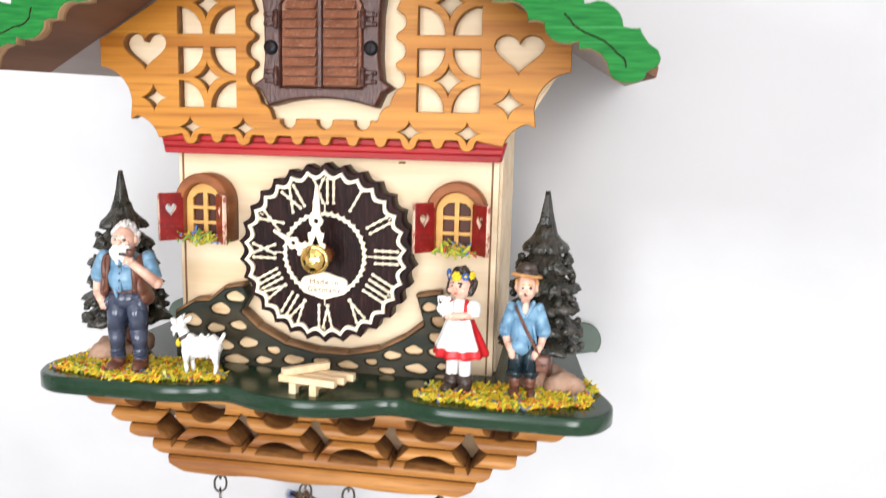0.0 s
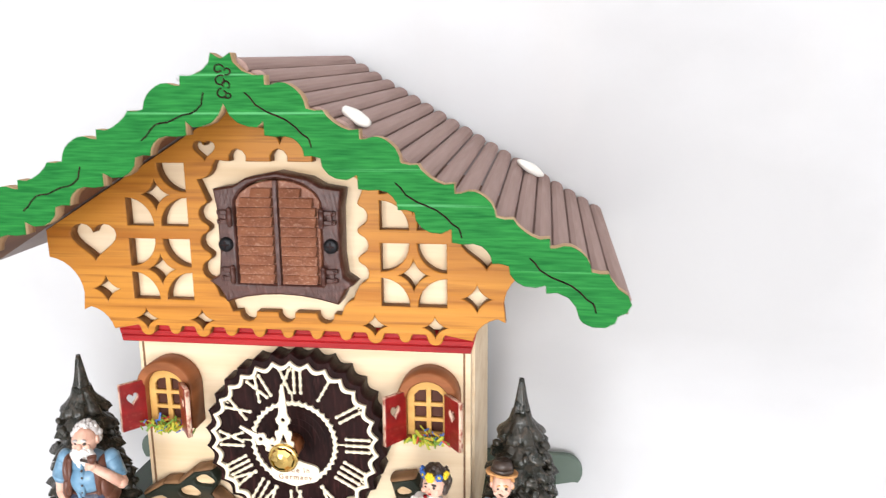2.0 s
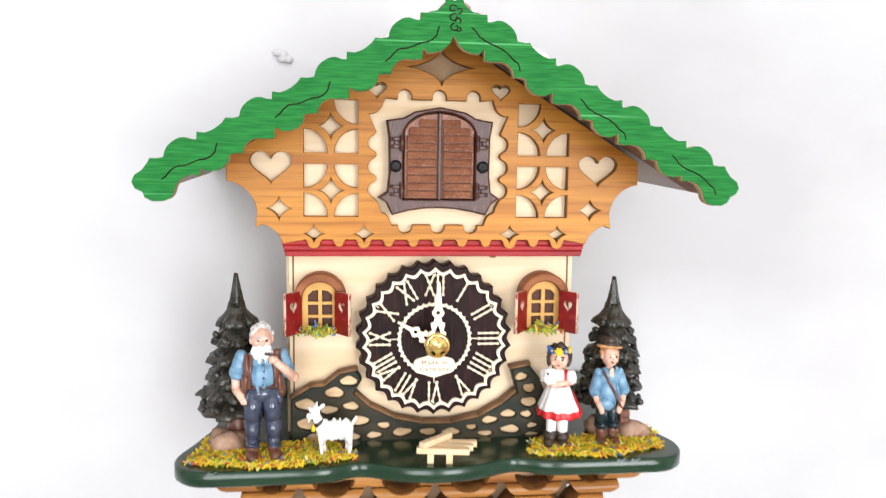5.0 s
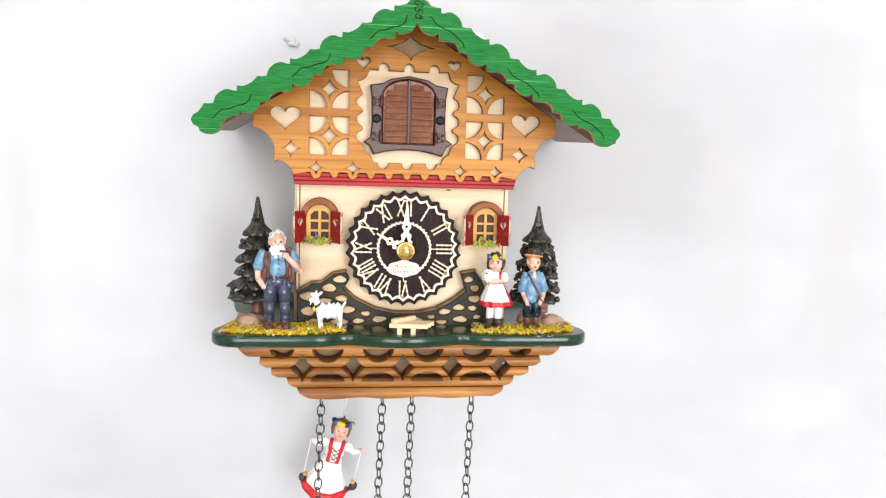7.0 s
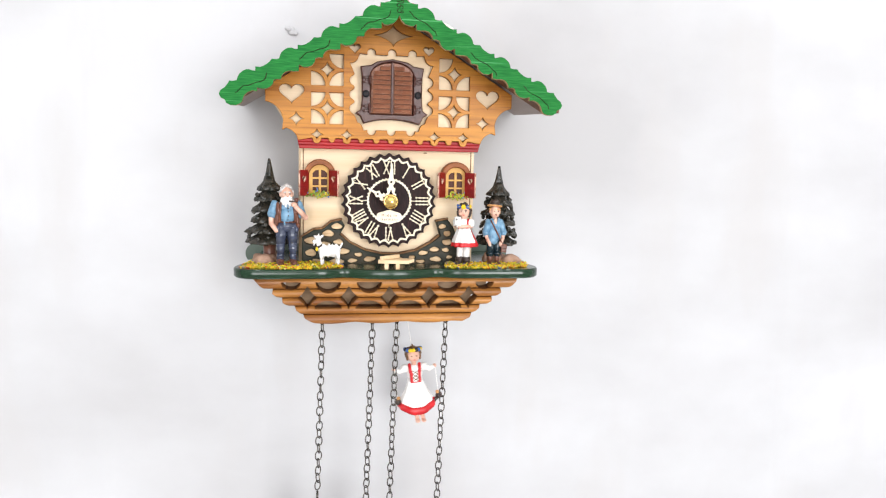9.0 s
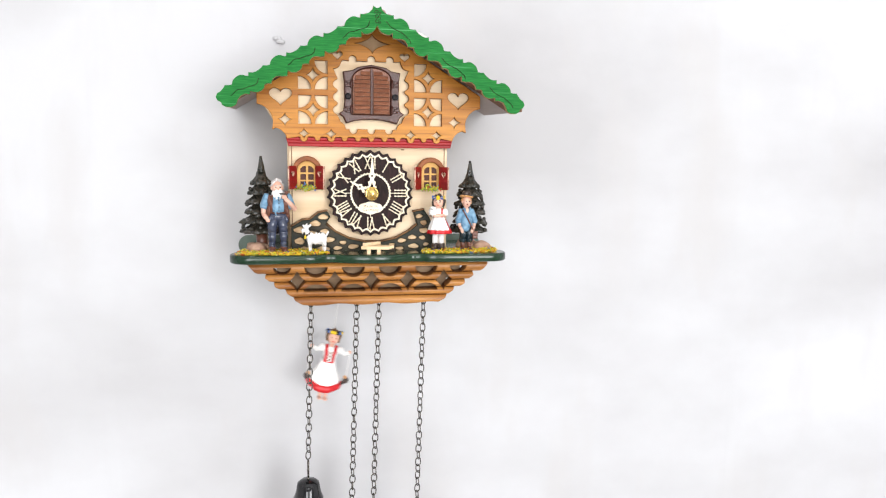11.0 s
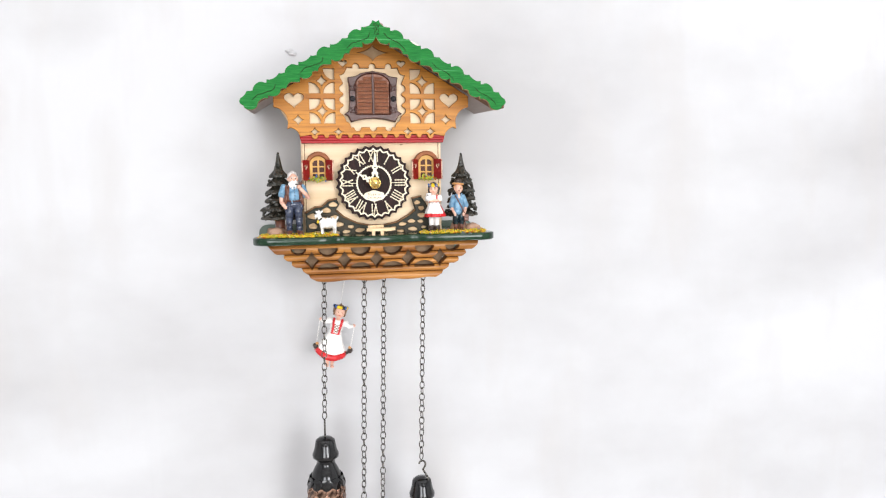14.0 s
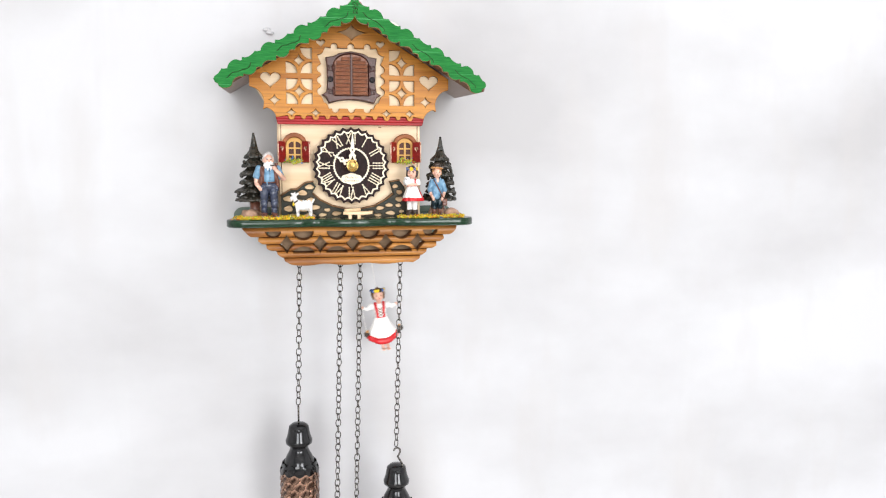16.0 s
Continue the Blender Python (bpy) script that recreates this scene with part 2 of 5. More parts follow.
def box(bm, x0, x1, y0, y1, z0, z1, index=0, bevel=0.0):
    r = bmesh.ops.create_cube(bm, size=1.0, matrix=Matrix.Translation(((x0 + x1) / 2 * MM, (y0 + y1) / 2 * MM, (z0 + z1) / 2 * MM)) @
                              Matrix.Diagonal(((x1 - x0) * MM, (y1 - y0) * MM, (z1 - z0) * MM, 1)))
    faces = {f for v in r["verts"] for f in v.link_faces}
    for f in faces:
        f.material_index = index
    if bevel:
        made = bmesh.ops.bevel(bm, geom=list({e for f in faces for e in f.edges}), offset=bevel * MM, segments=2, affect="EDGES", profile=0.5)
        for f in made["faces"]:
            f.material_index = index
    return r["verts"]


def blob(bm, center, radii, index=0, rot=(0, 0, 0), seg=18, ring=13):
    m = pose(center[0] * MM, center[1] * MM, center[2] * MM, *rot) @ Matrix.Diagonal((radii[0] * MM, radii[1] * MM, radii[2] * MM, 1))
    r = bmesh.ops.create_uvsphere(bm, u_segments=seg, v_segments=ring, radius=1.0, matrix=m)
    for f in {f for v in r["verts"] for f in v.link_faces}:
        f.material_index, f.smooth = index, True
    return r["verts"]


def limb(bm, a, b, ra, rb, index=0, seg=12, round_ends=True):
    a, b = Vector(a), Vector(b)
    d = b - a
    m = Matrix.Translation((a + b) / 2 * MM) @ d.to_track_quat("Z", "Y").to_matrix().to_4x4()
    r = bmesh.ops.create_cone(bm, cap_ends=True, segments=seg, radius1=ra * MM, radius2=rb * MM, depth=d.length * MM, matrix=m)
    for f in {f for v in r["verts"] for f in v.link_faces}:
        f.material_index, f.smooth = index, len(f.verts) == 4
    if round_ends:
        blob(bm, a, (ra, ra, ra), index, seg=seg, ring=6)
        blob(bm, b, (rb, rb, rb), index, seg=seg, ring=6)


def lathe(bm, profile, index=0, seg=24, center=(0, 0), ruffle=None):
    """Turns (radius, height) pairs round a vertical axis. ruffle(angle, height) scales the radius."""
    rings = []
    for r, z in profile:
        ring = []
        for k in range(seg):
            a = 2 * math.pi * k / seg
            rr = max(r, 0.01) * (ruffle(a, z) if ruffle else 1.0)
            ring.append(bm.verts.new(((center[0] + rr * math.cos(a)) * MM, (center[1] + rr * math.sin(a)) * MM, z * MM)))
        rings.append(ring)
    for lo, hi in zip(rings, rings[1:]):
        for k in range(seg):
            f = bm.faces.new((lo[k], lo[(k + 1) % seg], hi[(k + 1) % seg], hi[k]))
            f.material_index, f.smooth = index, True
    for ring, flip in ((rings[0], True), (rings[-1], False)):
        f = bm.faces.new(ring[::-1] if flip else ring)
        f.material_index = index
    bmesh.ops.recalc_face_normals(bm, faces=bm.faces)


def fret(name, outlines, y_front, depth, bevel=0.25, cuts=(), profile=None, edge=0):
    """A board sawn to outlines (first the rim, then the holes) of (x, z), whose front lies at y_front.
    cuts: heights at which it is scored, so that profile(z) can push its front out or in. edge: material slot of the sawn edges."""
    cu = bpy.data.curves.new(name, "CURVE")
    cu.dimensions, cu.fill_mode, cu.extrude = "2D", "BOTH", depth / 2 - bevel
    cu.bevel_depth, cu.bevel_resolution, cu.offset = bevel, 0, -bevel
    for pts in outlines:
        sp = cu.splines.new("POLY")
        sp.points.add(len(pts) - 1)
        for p, (x, z) in zip(sp.points, pts):
            p.co = (x, z, 0, 1)
        sp.use_cyclic_u = True
    ob = new(name, cu)
    me = bpy.data.meshes.new_from_object(ob.evaluated_get(bpy.context.evaluated_depsgraph_get()))
    bpy.data.objects.remove(ob)
    bm = bmesh.new()
    bm.from_mesh(me)
    bpy.data.meshes.remove(me)
    bmesh.ops.remove_doubles(bm, verts=bm.verts, dist=0.001)
    bm.transform(Matrix(((MM, 0, 0, 0), (0, 0, -MM, (y_front + depth / 2) * MM), (0, MM, 0, 0), (0, 0, 0, 1))))
    bmesh.ops.recalc_face_normals(bm, faces=bm.faces)
    for f in bm.faces:
        f.material_index = edge if abs(f.normal.y) < 0.5 else 0
    for z in cuts:
        bmesh.ops.bisect_plane(bm, geom=bm.verts[:] + bm.edges[:] + bm.faces[:], plane_co=(0, 0, z * MM), plane_no=(0, 0, 1), dist=1e-7)
    if profile:
        for v in bm.verts:
            if v.co.y < (y_front + depth * 0.5) * MM:
                v.co.y -= profile(v.co.z / MM) * MM
    bmesh.ops.recalc_face_normals(bm, faces=bm.faces)
    return bm


def arc(cx, cz, r, a0, a1, n=8, rz=None):
    rz = rz or r
    return [(cx + r * math.cos(radians(a0 + (a1 - a0) * k / n)), cz + rz * math.sin(radians(a0 + (a1 - a0) * k / n))) for k in range(n + 1)]


def star(cx, cz, hx, hz, n=6):
    """A four-pointed hole with hollow sides."""
    pts = []
    for k in range(4):
        sx, sz = ((1, 1), (-1, 1), (-1, -1), (1, -1))[k]
        for j in range(n):
            a = radians(90 * j / n)
            u, w = 1 - math.sin(a), 1 - math.cos(a)
            if k % 2:
                u, w = w, u
            u, w = u ** 0.86, w ** 0.86
            pts.append((cx + sx * hx * u, cz + sz * hz * w))
    return pts


def diamond(cx, cz, hx, hz, n=5):
    """A lozenge hole with slightly hollow sides."""
    pts, tips = [], ((hx, 0), (0, hz), (-hx, 0), (0, -hz))
    for (xa, za), (xb, zb) in zip(tips, tips[1:] + tips[:1]):
        for j in range(n):
            f = j / n
            pull = 1 - 0.5 * f * (1 - f)
            pts.append((cx + (xa + (xb - xa) * f) * pull, cz + (za + (zb - za) * f) * pull))
    return pts


def heart(cx, z_low, w, h):
    pts = []
    for k in range(28):
        t = 2 * math.pi * k / 28
        x = 16 * math.sin(t) ** 3
        z = 13 * math.cos(t) - 5 * math.cos(2 * t) - 2 * math.cos(3 * t) - math.cos(4 * t)
        pts.append((cx + x / 32 * w, z_low + (z + 17) / 29 * h))
    return pts


def plane_slab(name, x0, x1, y0, y1, z0, z1, mat, label, category):
    bm = bmesh.new()
    box(bm, x0 / MM, x1 / MM, y0 / MM, y1 / MM, z0 / MM, z1 / MM)
    return tagged(new(name, mesh_from(bm, name, mat)), label, category, kind="structure")


# ---- the room ----
WALL_Y = 0.073
plane_slab("wall_north", -2.3, 2.3, WALL_Y + 0.006, WALL_Y + 0.12, 0, 2.6, M_ROOM, "plain white wall behind the cloth", "wall")


def cloth_backdrop():
    """A white cloth hung flat on the wall, with soft waves and a few pressed creases."""
    xs = np.concatenate([np.linspace(-2.29, -0.62, 60), np.linspace(-0.6, 0.7, 400), np.linspace(0.72, 2.29, 60)])
    zs = np.concatenate([np.linspace(0.01, 1.08, 40), np.linspace(1.1, 1.95, 190), np.linspace(1.97, 2.59, 25)])
    spots_xyz = []
    for z in zs:
        for x in xs:
            d = 1.3 * noise.noise(Vector((x * 7, 0.3, z * 5))) + 0.5 * noise.noise(Vector((x * 16 + 5, 2.7, z * 21)))
            for cx, w, h in ((-0.095, 0.0035, 0.9), (-0.215, 0.003, 0.6), (0.365, 0.003, 0.6), (-0.47, 0.004, 0.6)):
                sway = cx + 0.004 * math.sin(z * 9 + cx * 40)
                d += h * (0.55 + 0.9 * noise.noise(Vector((cx * 9, z * 6, 4)))) * math.exp(-((x - sway) / w) ** 2)
            for cz, w, h in ((1.655, 0.0035, 0.5), (1.43, 0.003, 0.35), (1.21, 0.0035, 0.4)):
                sway = cz + 0.005 * math.sin(x * 7 + cz * 30)
                d += h * max(0.0, noise.noise(Vector((x * 5, cz * 8, 9))) + 0.25) * math.exp(-((z - sway) / w) ** 2)
            spots_xyz.append((x, WALL_Y + 0.0012 - max(-1.6, min(1.7, d)) * 0.001, z))
    n = len(xs)
    faces = [(r * n + c, r * n + c + 1, (r + 1) * n + c + 1, (r + 1) * n + c) for r in range(len(zs) - 1) for c in range(n - 1)]
    me = bpy.data.meshes.new("backdrop")
    me.from_pydata(spots_xyz, [], faces)
    me.materials.append(M_WALL)
    me.polygons.foreach_set("use_smooth", [True] * len(me.polygons))
    ob = new("backdrop", me)
    thick = ob.modifiers.new("thickness", "SOLIDIFY")
    thick.thickness, thick.offset = 0.0008, -1
    return tagged(ob, "white cloth with faint creases and grey smudges behind the clock", "backdrop", kind="structure")


cloth_backdrop()
plane_slab("wall_east", 2.3, 2.42, -2.62, WALL_Y + 0.12, 0, 2.6, M_ROOM, "plain white painted side wall", "wall")
plane_slab("wall_west", -2.42, -2.3, -2.62, WALL_Y + 0.12, 0, 2.6, M_ROOM, "plain white painted side wall", "wall")
plane_slab("floor", -2.42, 2.42, -2.62, WALL_Y + 0.12, -0.1, 0, M_FLOOR, "grey wooden floor below the clock", "floor")
plane_slab("ceiling", -2.42, 2.42, -2.62, WALL_Y + 0.12, 2.6, 2.7, M_ROOM, "plain white ceiling", "ceiling")
# South wall is unseen; its openings are added for the two lamps.
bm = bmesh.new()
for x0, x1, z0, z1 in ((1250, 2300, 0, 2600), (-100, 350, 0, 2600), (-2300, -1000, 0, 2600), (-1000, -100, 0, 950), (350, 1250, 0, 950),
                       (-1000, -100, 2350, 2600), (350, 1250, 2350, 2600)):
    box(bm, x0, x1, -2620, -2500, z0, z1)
tagged(new("wall_south", mesh_from(bm, "wall_south", M_ROOM)), "unseen white wall with two openings for the added lamps", "wall", kind="structure")

# ---- the clock ----
clock = thing("cuckoo_clock", "wooden chalet cuckoo clock with green bargeboards hanging on a white wall", "cuckoo clock")
CX = 0.5            # middle of the gable
PITCH_DEG = 31.0
SLOPE = math.tan(radians(PITCH_DEG))
RIDGE = 140.0


def roof_z(x):
    return RIDGE - SLOPE * abs(x - 1.5)


# house body: front board up into the gable, two sides, back board
gable = [(-61, -38.5), (61.5, -38.5), (61.5, 50), (71, 56), (82, 74), (82, roof_z(82) - 8), (1.5, RIDGE - 8), (-81, roof_z(-81) - 8), (-81, 74), (-70, 56), (-61, 50)]
part("front_board", fret("front_board", [gable], 0, 4, 0.2), M_CREAM, clock, "pale unstained wooden front board")
for sx in (-1, 1):
    bm = bmesh.new()
    box(bm, sx * 60.5 - 2, sx * 60.5 + 2, 5, 66, -38.5, 92, bevel=0.3)
    part("side_board", bm, M_CREAM, clock, "pale wooden side board")
    # Thin raised dark strip stands for the groove line.
    bm = bmesh.new()
    box(bm, sx * 59.2 - 0.35, sx * 59.2 + 0.35, -0.25, 0.6, -38, 41)
    part("edge_groove", bm, M_DARKWOOD, clock, "dark scored line along the edge")
bm = bmesh.new()
box(bm, -58, 58, 62, 66, -38, 100)
part("back_board", bm, M_CREAM, clock)

# honey-coloured gable panel
left_rim = ([(-62, 46.5)] + arc(-72.5, 44, 10.5, 14, 78, 5) + [(-73, 53), (-72.6, 57)] + arc(-85.5, 58.5, 13.2, 3, 83, 7)
            + [(-84, 72), (-84, roof_z(-84) - 7.5)])
tabs = []
for k in range(11):
    x = CX + 50.4 - k * 10.08
    r = 2.7 if k in (0, 2, 8, 10) else 2.0
    tabs += [(x + r + 0.6, 48.2)] + arc(x, 47.2, r, 0, -180, 8) + [(x - r - 0.6, 48.2)]
rim = [(-x + 2 * CX, z) for x, z in left_rim][::-1]
rim = [(1.5, RIDGE - 7.5)] + rim + tabs + left_rim
opening = [(-21, 105.5)]
for x in (-13.5, 0.5, 14.5):
    opening += arc(x, 106, 3, 200, -20, 6)
opening += [(22.5, 105.5)] + arc(28.5, 104.5, 5.5, 190, 275, 5)
for z in (87.5, 78, 68.5):
    opening += [(25.8, z + 4.2)] + arc(25.8, z, 3.4, 75, -75, 6) + [(25.8, z - 4.2)]
opening += [(24.5, 62)] + arc(24.5, 55, 4.5, 100, 170, 4) + [(19.5, 54)]
for x in (14, 0.5, -13):
    opening += arc(x, 53.8, 3, 10, -190, 6)
opening += [(-18.5, 54)] + arc(-23.5, 55, 4.5, 10, 80, 4) + [(-23.5, 62)]
for z in (68.5, 78, 87.5):
    opening += [(-24.8, z - 4.2)] + arc(-24.8, z, 3.4, 255, 105, 6) + [(-24.8, z + 4.2)]
opening += arc(-27.5, 104.5, 5.5, 265, 350, 5)
holes = [opening, star(1.2, 118, 14.5, 7)]
for sx in (-1, 1):
    fx = lambda x: CX + sx * (abs(x) + 0.2)
    for zl in (57.6, 83.2):
        x_out, x_in, zh = fx(54.2), fx(32.4), zl + 21.2
        so = 1 if x_in > x_out else -1
        for xc, sxx in ((x_out, so), (x_in, -so)):
            for zc, szz in ((zl, 1), (zh, -1)):
                if max(zc, zc + szz * 9.6) > roof_z(xc) - 9 or max(zc, zc + szz * 9.6) > roof_z(xc + sxx * 9) - 9:
                    continue
                base = {(1, 1): 0, (-1, 1): 90, (-1, -1): 180, (1, -1): 270}[(sxx, szz)]
                holes.append([(xc, zc)] + arc(xc, zc, 9.6, base, base + 90, 7))
        holes.append(star((x_out + x_in) / 2, zl + 10.6, 5.2, 5.6))
    holes += [heart(fx(67), 70.6, 16.8, 13), heart(fx(25), 105.2, 7.6, 6.4), star(fx(64), 60.8, 5.2, 4.9), star(fx(50.2), 50.6, 4.4, 3.8), star(fx(30), 50.6, 4.4, 3.8)]
part("gable_panel", fret("gable_panel", [rim] + holes, -12, 4.5, 0.3, edge=1), [M_ORANGE, M_SCORCH], clock, "honey-stained fretwork panel with hearts and stars")
CAP = (RIDGE - 9 - 110.8) / (RIDGE - 9 - roof_z(81) + 9) * 79.5
backing = [(-60.5, 48.6), (61, 48.6), (70, 56), (81, 74), (81, roof_z(81) - 9), (1.5 + CAP, 110.8), (1.5 - CAP, 110.8), (-80, roof_z(-80) - 9), (-80, 74), (-69, 56)]
part("gable_backing", fret("gable_backing", [backing], -7.3, 7.2, 0.2), M_CREAM, clock, "pale wooden backing seen through the cut-outs")
# Added piece giving the apex hole the browner tone of the roof underside.
part("apex_infill", fret("apex_infill", [[(1.5 - CAP, 111), (1.5 + CAP, 111), (1.5, RIDGE - 9)]], -7.3, 7.2, 0.2), M_EDGE, clock, "brown infill added behind the apex cut-out")
red = [(-63.2, 47.8), (-61.6, 41), (62.4, 41), (64.2, 47.8)]
part("red_trim", fret("red_trim", [red], -9, 8.8, 0.4, cuts=(43, 43.4, 43.8, 45.2, 45.6, 46), profile=lambda z: -0.5 if 43.1 < z < 43.7 or 45.3 < z < 45.9 else 0.0),
     M_RED, clock, "red-stained grooved trim board")

# bargeboard: a row of leaf scallops on each side of the apex
TOP = ((0, 0), (0.1, -2.6), (1.6, -2.55), (3.7, -1.9), (5.4, -2.0), (6.8, -2.6), (8.4, -3.7), (9.7, -5), (10.6, -6.8), (11, -8.7), (13.2, -9.2), (15.5, -9.1),
       (16.6, -10.7), (18.4, -12.3), (20.3, -13.5), (22.4, -14.3))
LOW = ((0, 0), (0.1, -3.7), (3, -4.1), (5.8, -3.9), (8, -4.5), (9.5, -5.8), (10.4, -7.2), (10.8, -9.2), (13, -9.1), (15.2, -9.7), (15.6, -12.0), (17.3, -14),
       (19.4, -15.1), (22.4, -15.4))
STEP = (25.1, -14.05)


def barge_side(sx):
    """Upper and lower edge from the apex outwards."""
    up, low = [(2.7, 137.4), (3.4, 134.8), (5.8, 132.6), (8.8, 131.5)], [(0, 124.2), (1.5, 121.2), (3.6, 119.2), (6.5, 118.2), (9, 118)]
    for k in range(4):
        bx, bz = 11.6 + STEP[0] * k, 131.6 + STEP[1] * k
        up += [(bx + u, bz + v) for u, v in TOP[:12 if k == 3 else 16]]
        bx, bz = 10.8 + STEP[0] * k, 119.6 + STEP[1] * k
        if k < 3:
            low += [(bx + u, bz + v) for u, v in LOW]
    low += [(86, 76.8), (86.2, 74.6), (89, 74.9), (92, 73.6), (94, 71.2), (95, 68)]
    tip = [(103, 79), (105, 76.3), (107.5, 74.6), (108.5, 72.2), (107.4, 70), (105, 68.8), (104.4, 67), (102, 65.7), (98.5, 65.7), (96, 66.8)]
    flip = lambda pts: [(0.8 + sx * x * (0.995 if sx > 0 else 1.01), z) for x, z in pts]
    return flip(up), flip(tip), flip(low)


ul, tl, ll = barge_side(-1)
ur, tr, lr = barge_side(1)
barge = ur + tr + lr[::-1] + ll[1:] + tl[::-1] + ul[::-1] + [(0.0, 136.2), (0.8, 135.9), (1.6, 136.2)]
BARGE_Y = -52.5
board = part("bargeboard", fret("bargeboard", [barge], BARGE_Y, 4.5, 0.2, edge=1), [M_GREEN, M_EDGE], clock, "green-stained scalloped bargeboard with leaf veins")
VEIN = {-1: ((0, 0), (0.8, -3.0), (3.9, -5.3), (8.8, -6.8), (12.8, -7.8), (15.6, -9.4), (18.6, -12.4)),
        1: ((0, 0), (2.6, -3.0), (8.5, -6.0), (13.2, -8.8), (16.6, -11.7), (17.4, -14.1))}
for sx, starts in ((-1, ((5.3, 127.0), (42.8, 107.2), (81.0, 85.6))), (1, ((6.2, 127.0), (46.0, 103.5), (81.4, 84.0)))):
    for x0, z0 in starts:
        bm = bmesh.new()
        pts = VEIN[sx]
        for n in range(len(pts) - 1):
            (xa, za), (xb, zb) = pts[n], pts[n + 1]
            bow = 0.35 * (-1) ** n
            mid = ((xa + xb) / 2, (za + zb) / 2 + bow)
            for p, q in (((xa, za), mid), (mid, (xb, zb))):
                limb(bm, (0.8 + sx * (x0 + p[0]), BARGE_Y - 0.02, z0 + p[1]), (0.8 + sx * (x0 + q[0]), BARGE_Y - 0.02, z0 + q[1]), 0.24, 0.22, seg=6)
        part("leaf_vein", bm, M_DIAL, board, "dark burnt leaf vein")
bm = bmesh.new()
for cx_, cz_, r_, a0, a1 in ((0.2, 133.2, 1.5, 20, 330), (2.4, 132.6, 1.2, -120, 170), (0.6, 130.2, 1.7, 60, 400), (1.8, 129.2, 1.3, -60, 230), (0.9, 126.9, 1.6, 100, 430), (2.4, 126.4, 1.0, -150, 120)):
    prev = None
    for n in range(13):
        f = n / 12
        a, r = radians(a0 + (a1 - a0) * f), r_ * (1 - 0.45 * f)
        p = (0.0 + cx_ + r * math.cos(a), BARGE_Y - 0.02, cz_ + 0.85 * r * math.sin(a))
        if prev:
            limb(bm, prev, p, 0.24, 0.24, seg=5, round_ends=False)
        prev = p
part("apex_scroll", bm, M_DIAL, board, "dark burnt scroll ornament")

ROOF_TILT = Matrix.Translation((0, 0.008, 0.11)) @ pose(0, 0, 0, 2.4) @ Matrix.Translation((0, -0.008, -0.11))

# roof: two boards carrying half-round slats
NORMAL = Vector((math.sin(radians(PITCH_DEG)), 0, math.cos(radians(PITCH_DEG))))
for sx in (-1, 1):
    pts = [(1.5, RIDGE - 5.8), (1.5 + sx * 107, RIDGE - 5.8 - SLOPE * 107), (1.5 + sx * 107.5, RIDGE - 2.6 - SLOPE * 107.5), (1.5, RIDGE - 2.6)]
    # The two colours hold the stain and the shade or bounce on each strip.
    for ya, yb, mat, text in ((BARGE_Y + 4.6, -12, M_UNDER, "brown-stained front roof board"), (-12, 68, M_SOFFIT, "pale taupe rear roof board")):
        bm = bmesh.new()
        rings = [[bm.verts.new((x * MM, y * MM, z * MM)) for x, z in pts] for y in (ya, yb)]
        for k in range(4):
            bm.faces.new((rings[0][k], rings[0][(k + 1) % 4], rings[1][(k + 1) % 4], rings[1][k]))
        bm.faces.new(rings[0])
        bm.faces.new(rings[1][::-1])
        bmesh.ops.recalc_face_normals(bm, faces=bm.faces)
        part("roof_board", bm, mat, clock, text, m=ROOF_TILT)
    bm = bmesh.new()
    N_SLAT, LENGTH = 20, 107.5 / math.cos(radians(PITCH_DEG))
    w = LENGTH / N_SLAT
    prof = [(-w / 2 + 0.25, 0), (-w / 2 + 0.35, 1.3), (-w / 4, 2.3), (0, 2.6), (w / 4, 2.3), (w / 2 - 0.35, 1.3), (w / 2 - 0.25, 0)]
    r0, r1 = ([bm.verts.new((u * MM, y * MM, v * MM)) for u, v in prof] for y in (BARGE_Y + 4.6, 69))
    for k in range(len(prof)):
        f = bm.faces.new((r0[k], r0[(k + 1) % 7], r1[(k + 1) % 7], r1[k]))
    bm.faces.new(r0)
    bm.faces.new(r1[::-1])
    bmesh.ops.recalc_face_normals(bm, faces=bm.faces)
    slat = mesh_from(bm, "roof_slat", M_ROOF)
    for k in range(N_SLAT):
        d = (k + 0.5) * w
        x, z = 1.5 + sx * d * math.cos(radians(PITCH_DEG)), RIDGE - 2.6 - d * math.sin(radians(PITCH_DEG))
        part("roof_slat", slat, None, clock, m=ROOF_TILT @ pose(x * MM, random.uniform(-0.4, 0.4) * MM, z * MM, 0, sx * PITCH_DEG + random.uniform(-0.8, 0.8), 0))

bm = bmesh.new()
blob(bm, (26, 0, 39.6), (1.5, 0.25, 0.5), seg=10, ring=6)
part("knot", bm, M_DARKWOOD, clock, "small dark knot in the front board")

# cuckoo door: moulded plate with two louvred shutters
plate = ([(0.5, 102), (-10, 100), (-14, 97.6), (-21, 96.5), (-20, 90), (-19.8, 75), (-20.6, 68), (-24.2, 65.6), (-21, 63.5), (-18.6, 58.6)]
         + [(x, 61.6 - 2.6 * (x / 18) ** 2) for x in (-12, -6, 0.5, 7, 13)]
         + [(19.6, 58.6), (22, 63.5), (25.2, 65.6), (21.6, 68), (20.8, 75), (21, 90), (22, 96.5), (15, 97.6), (11, 100)])
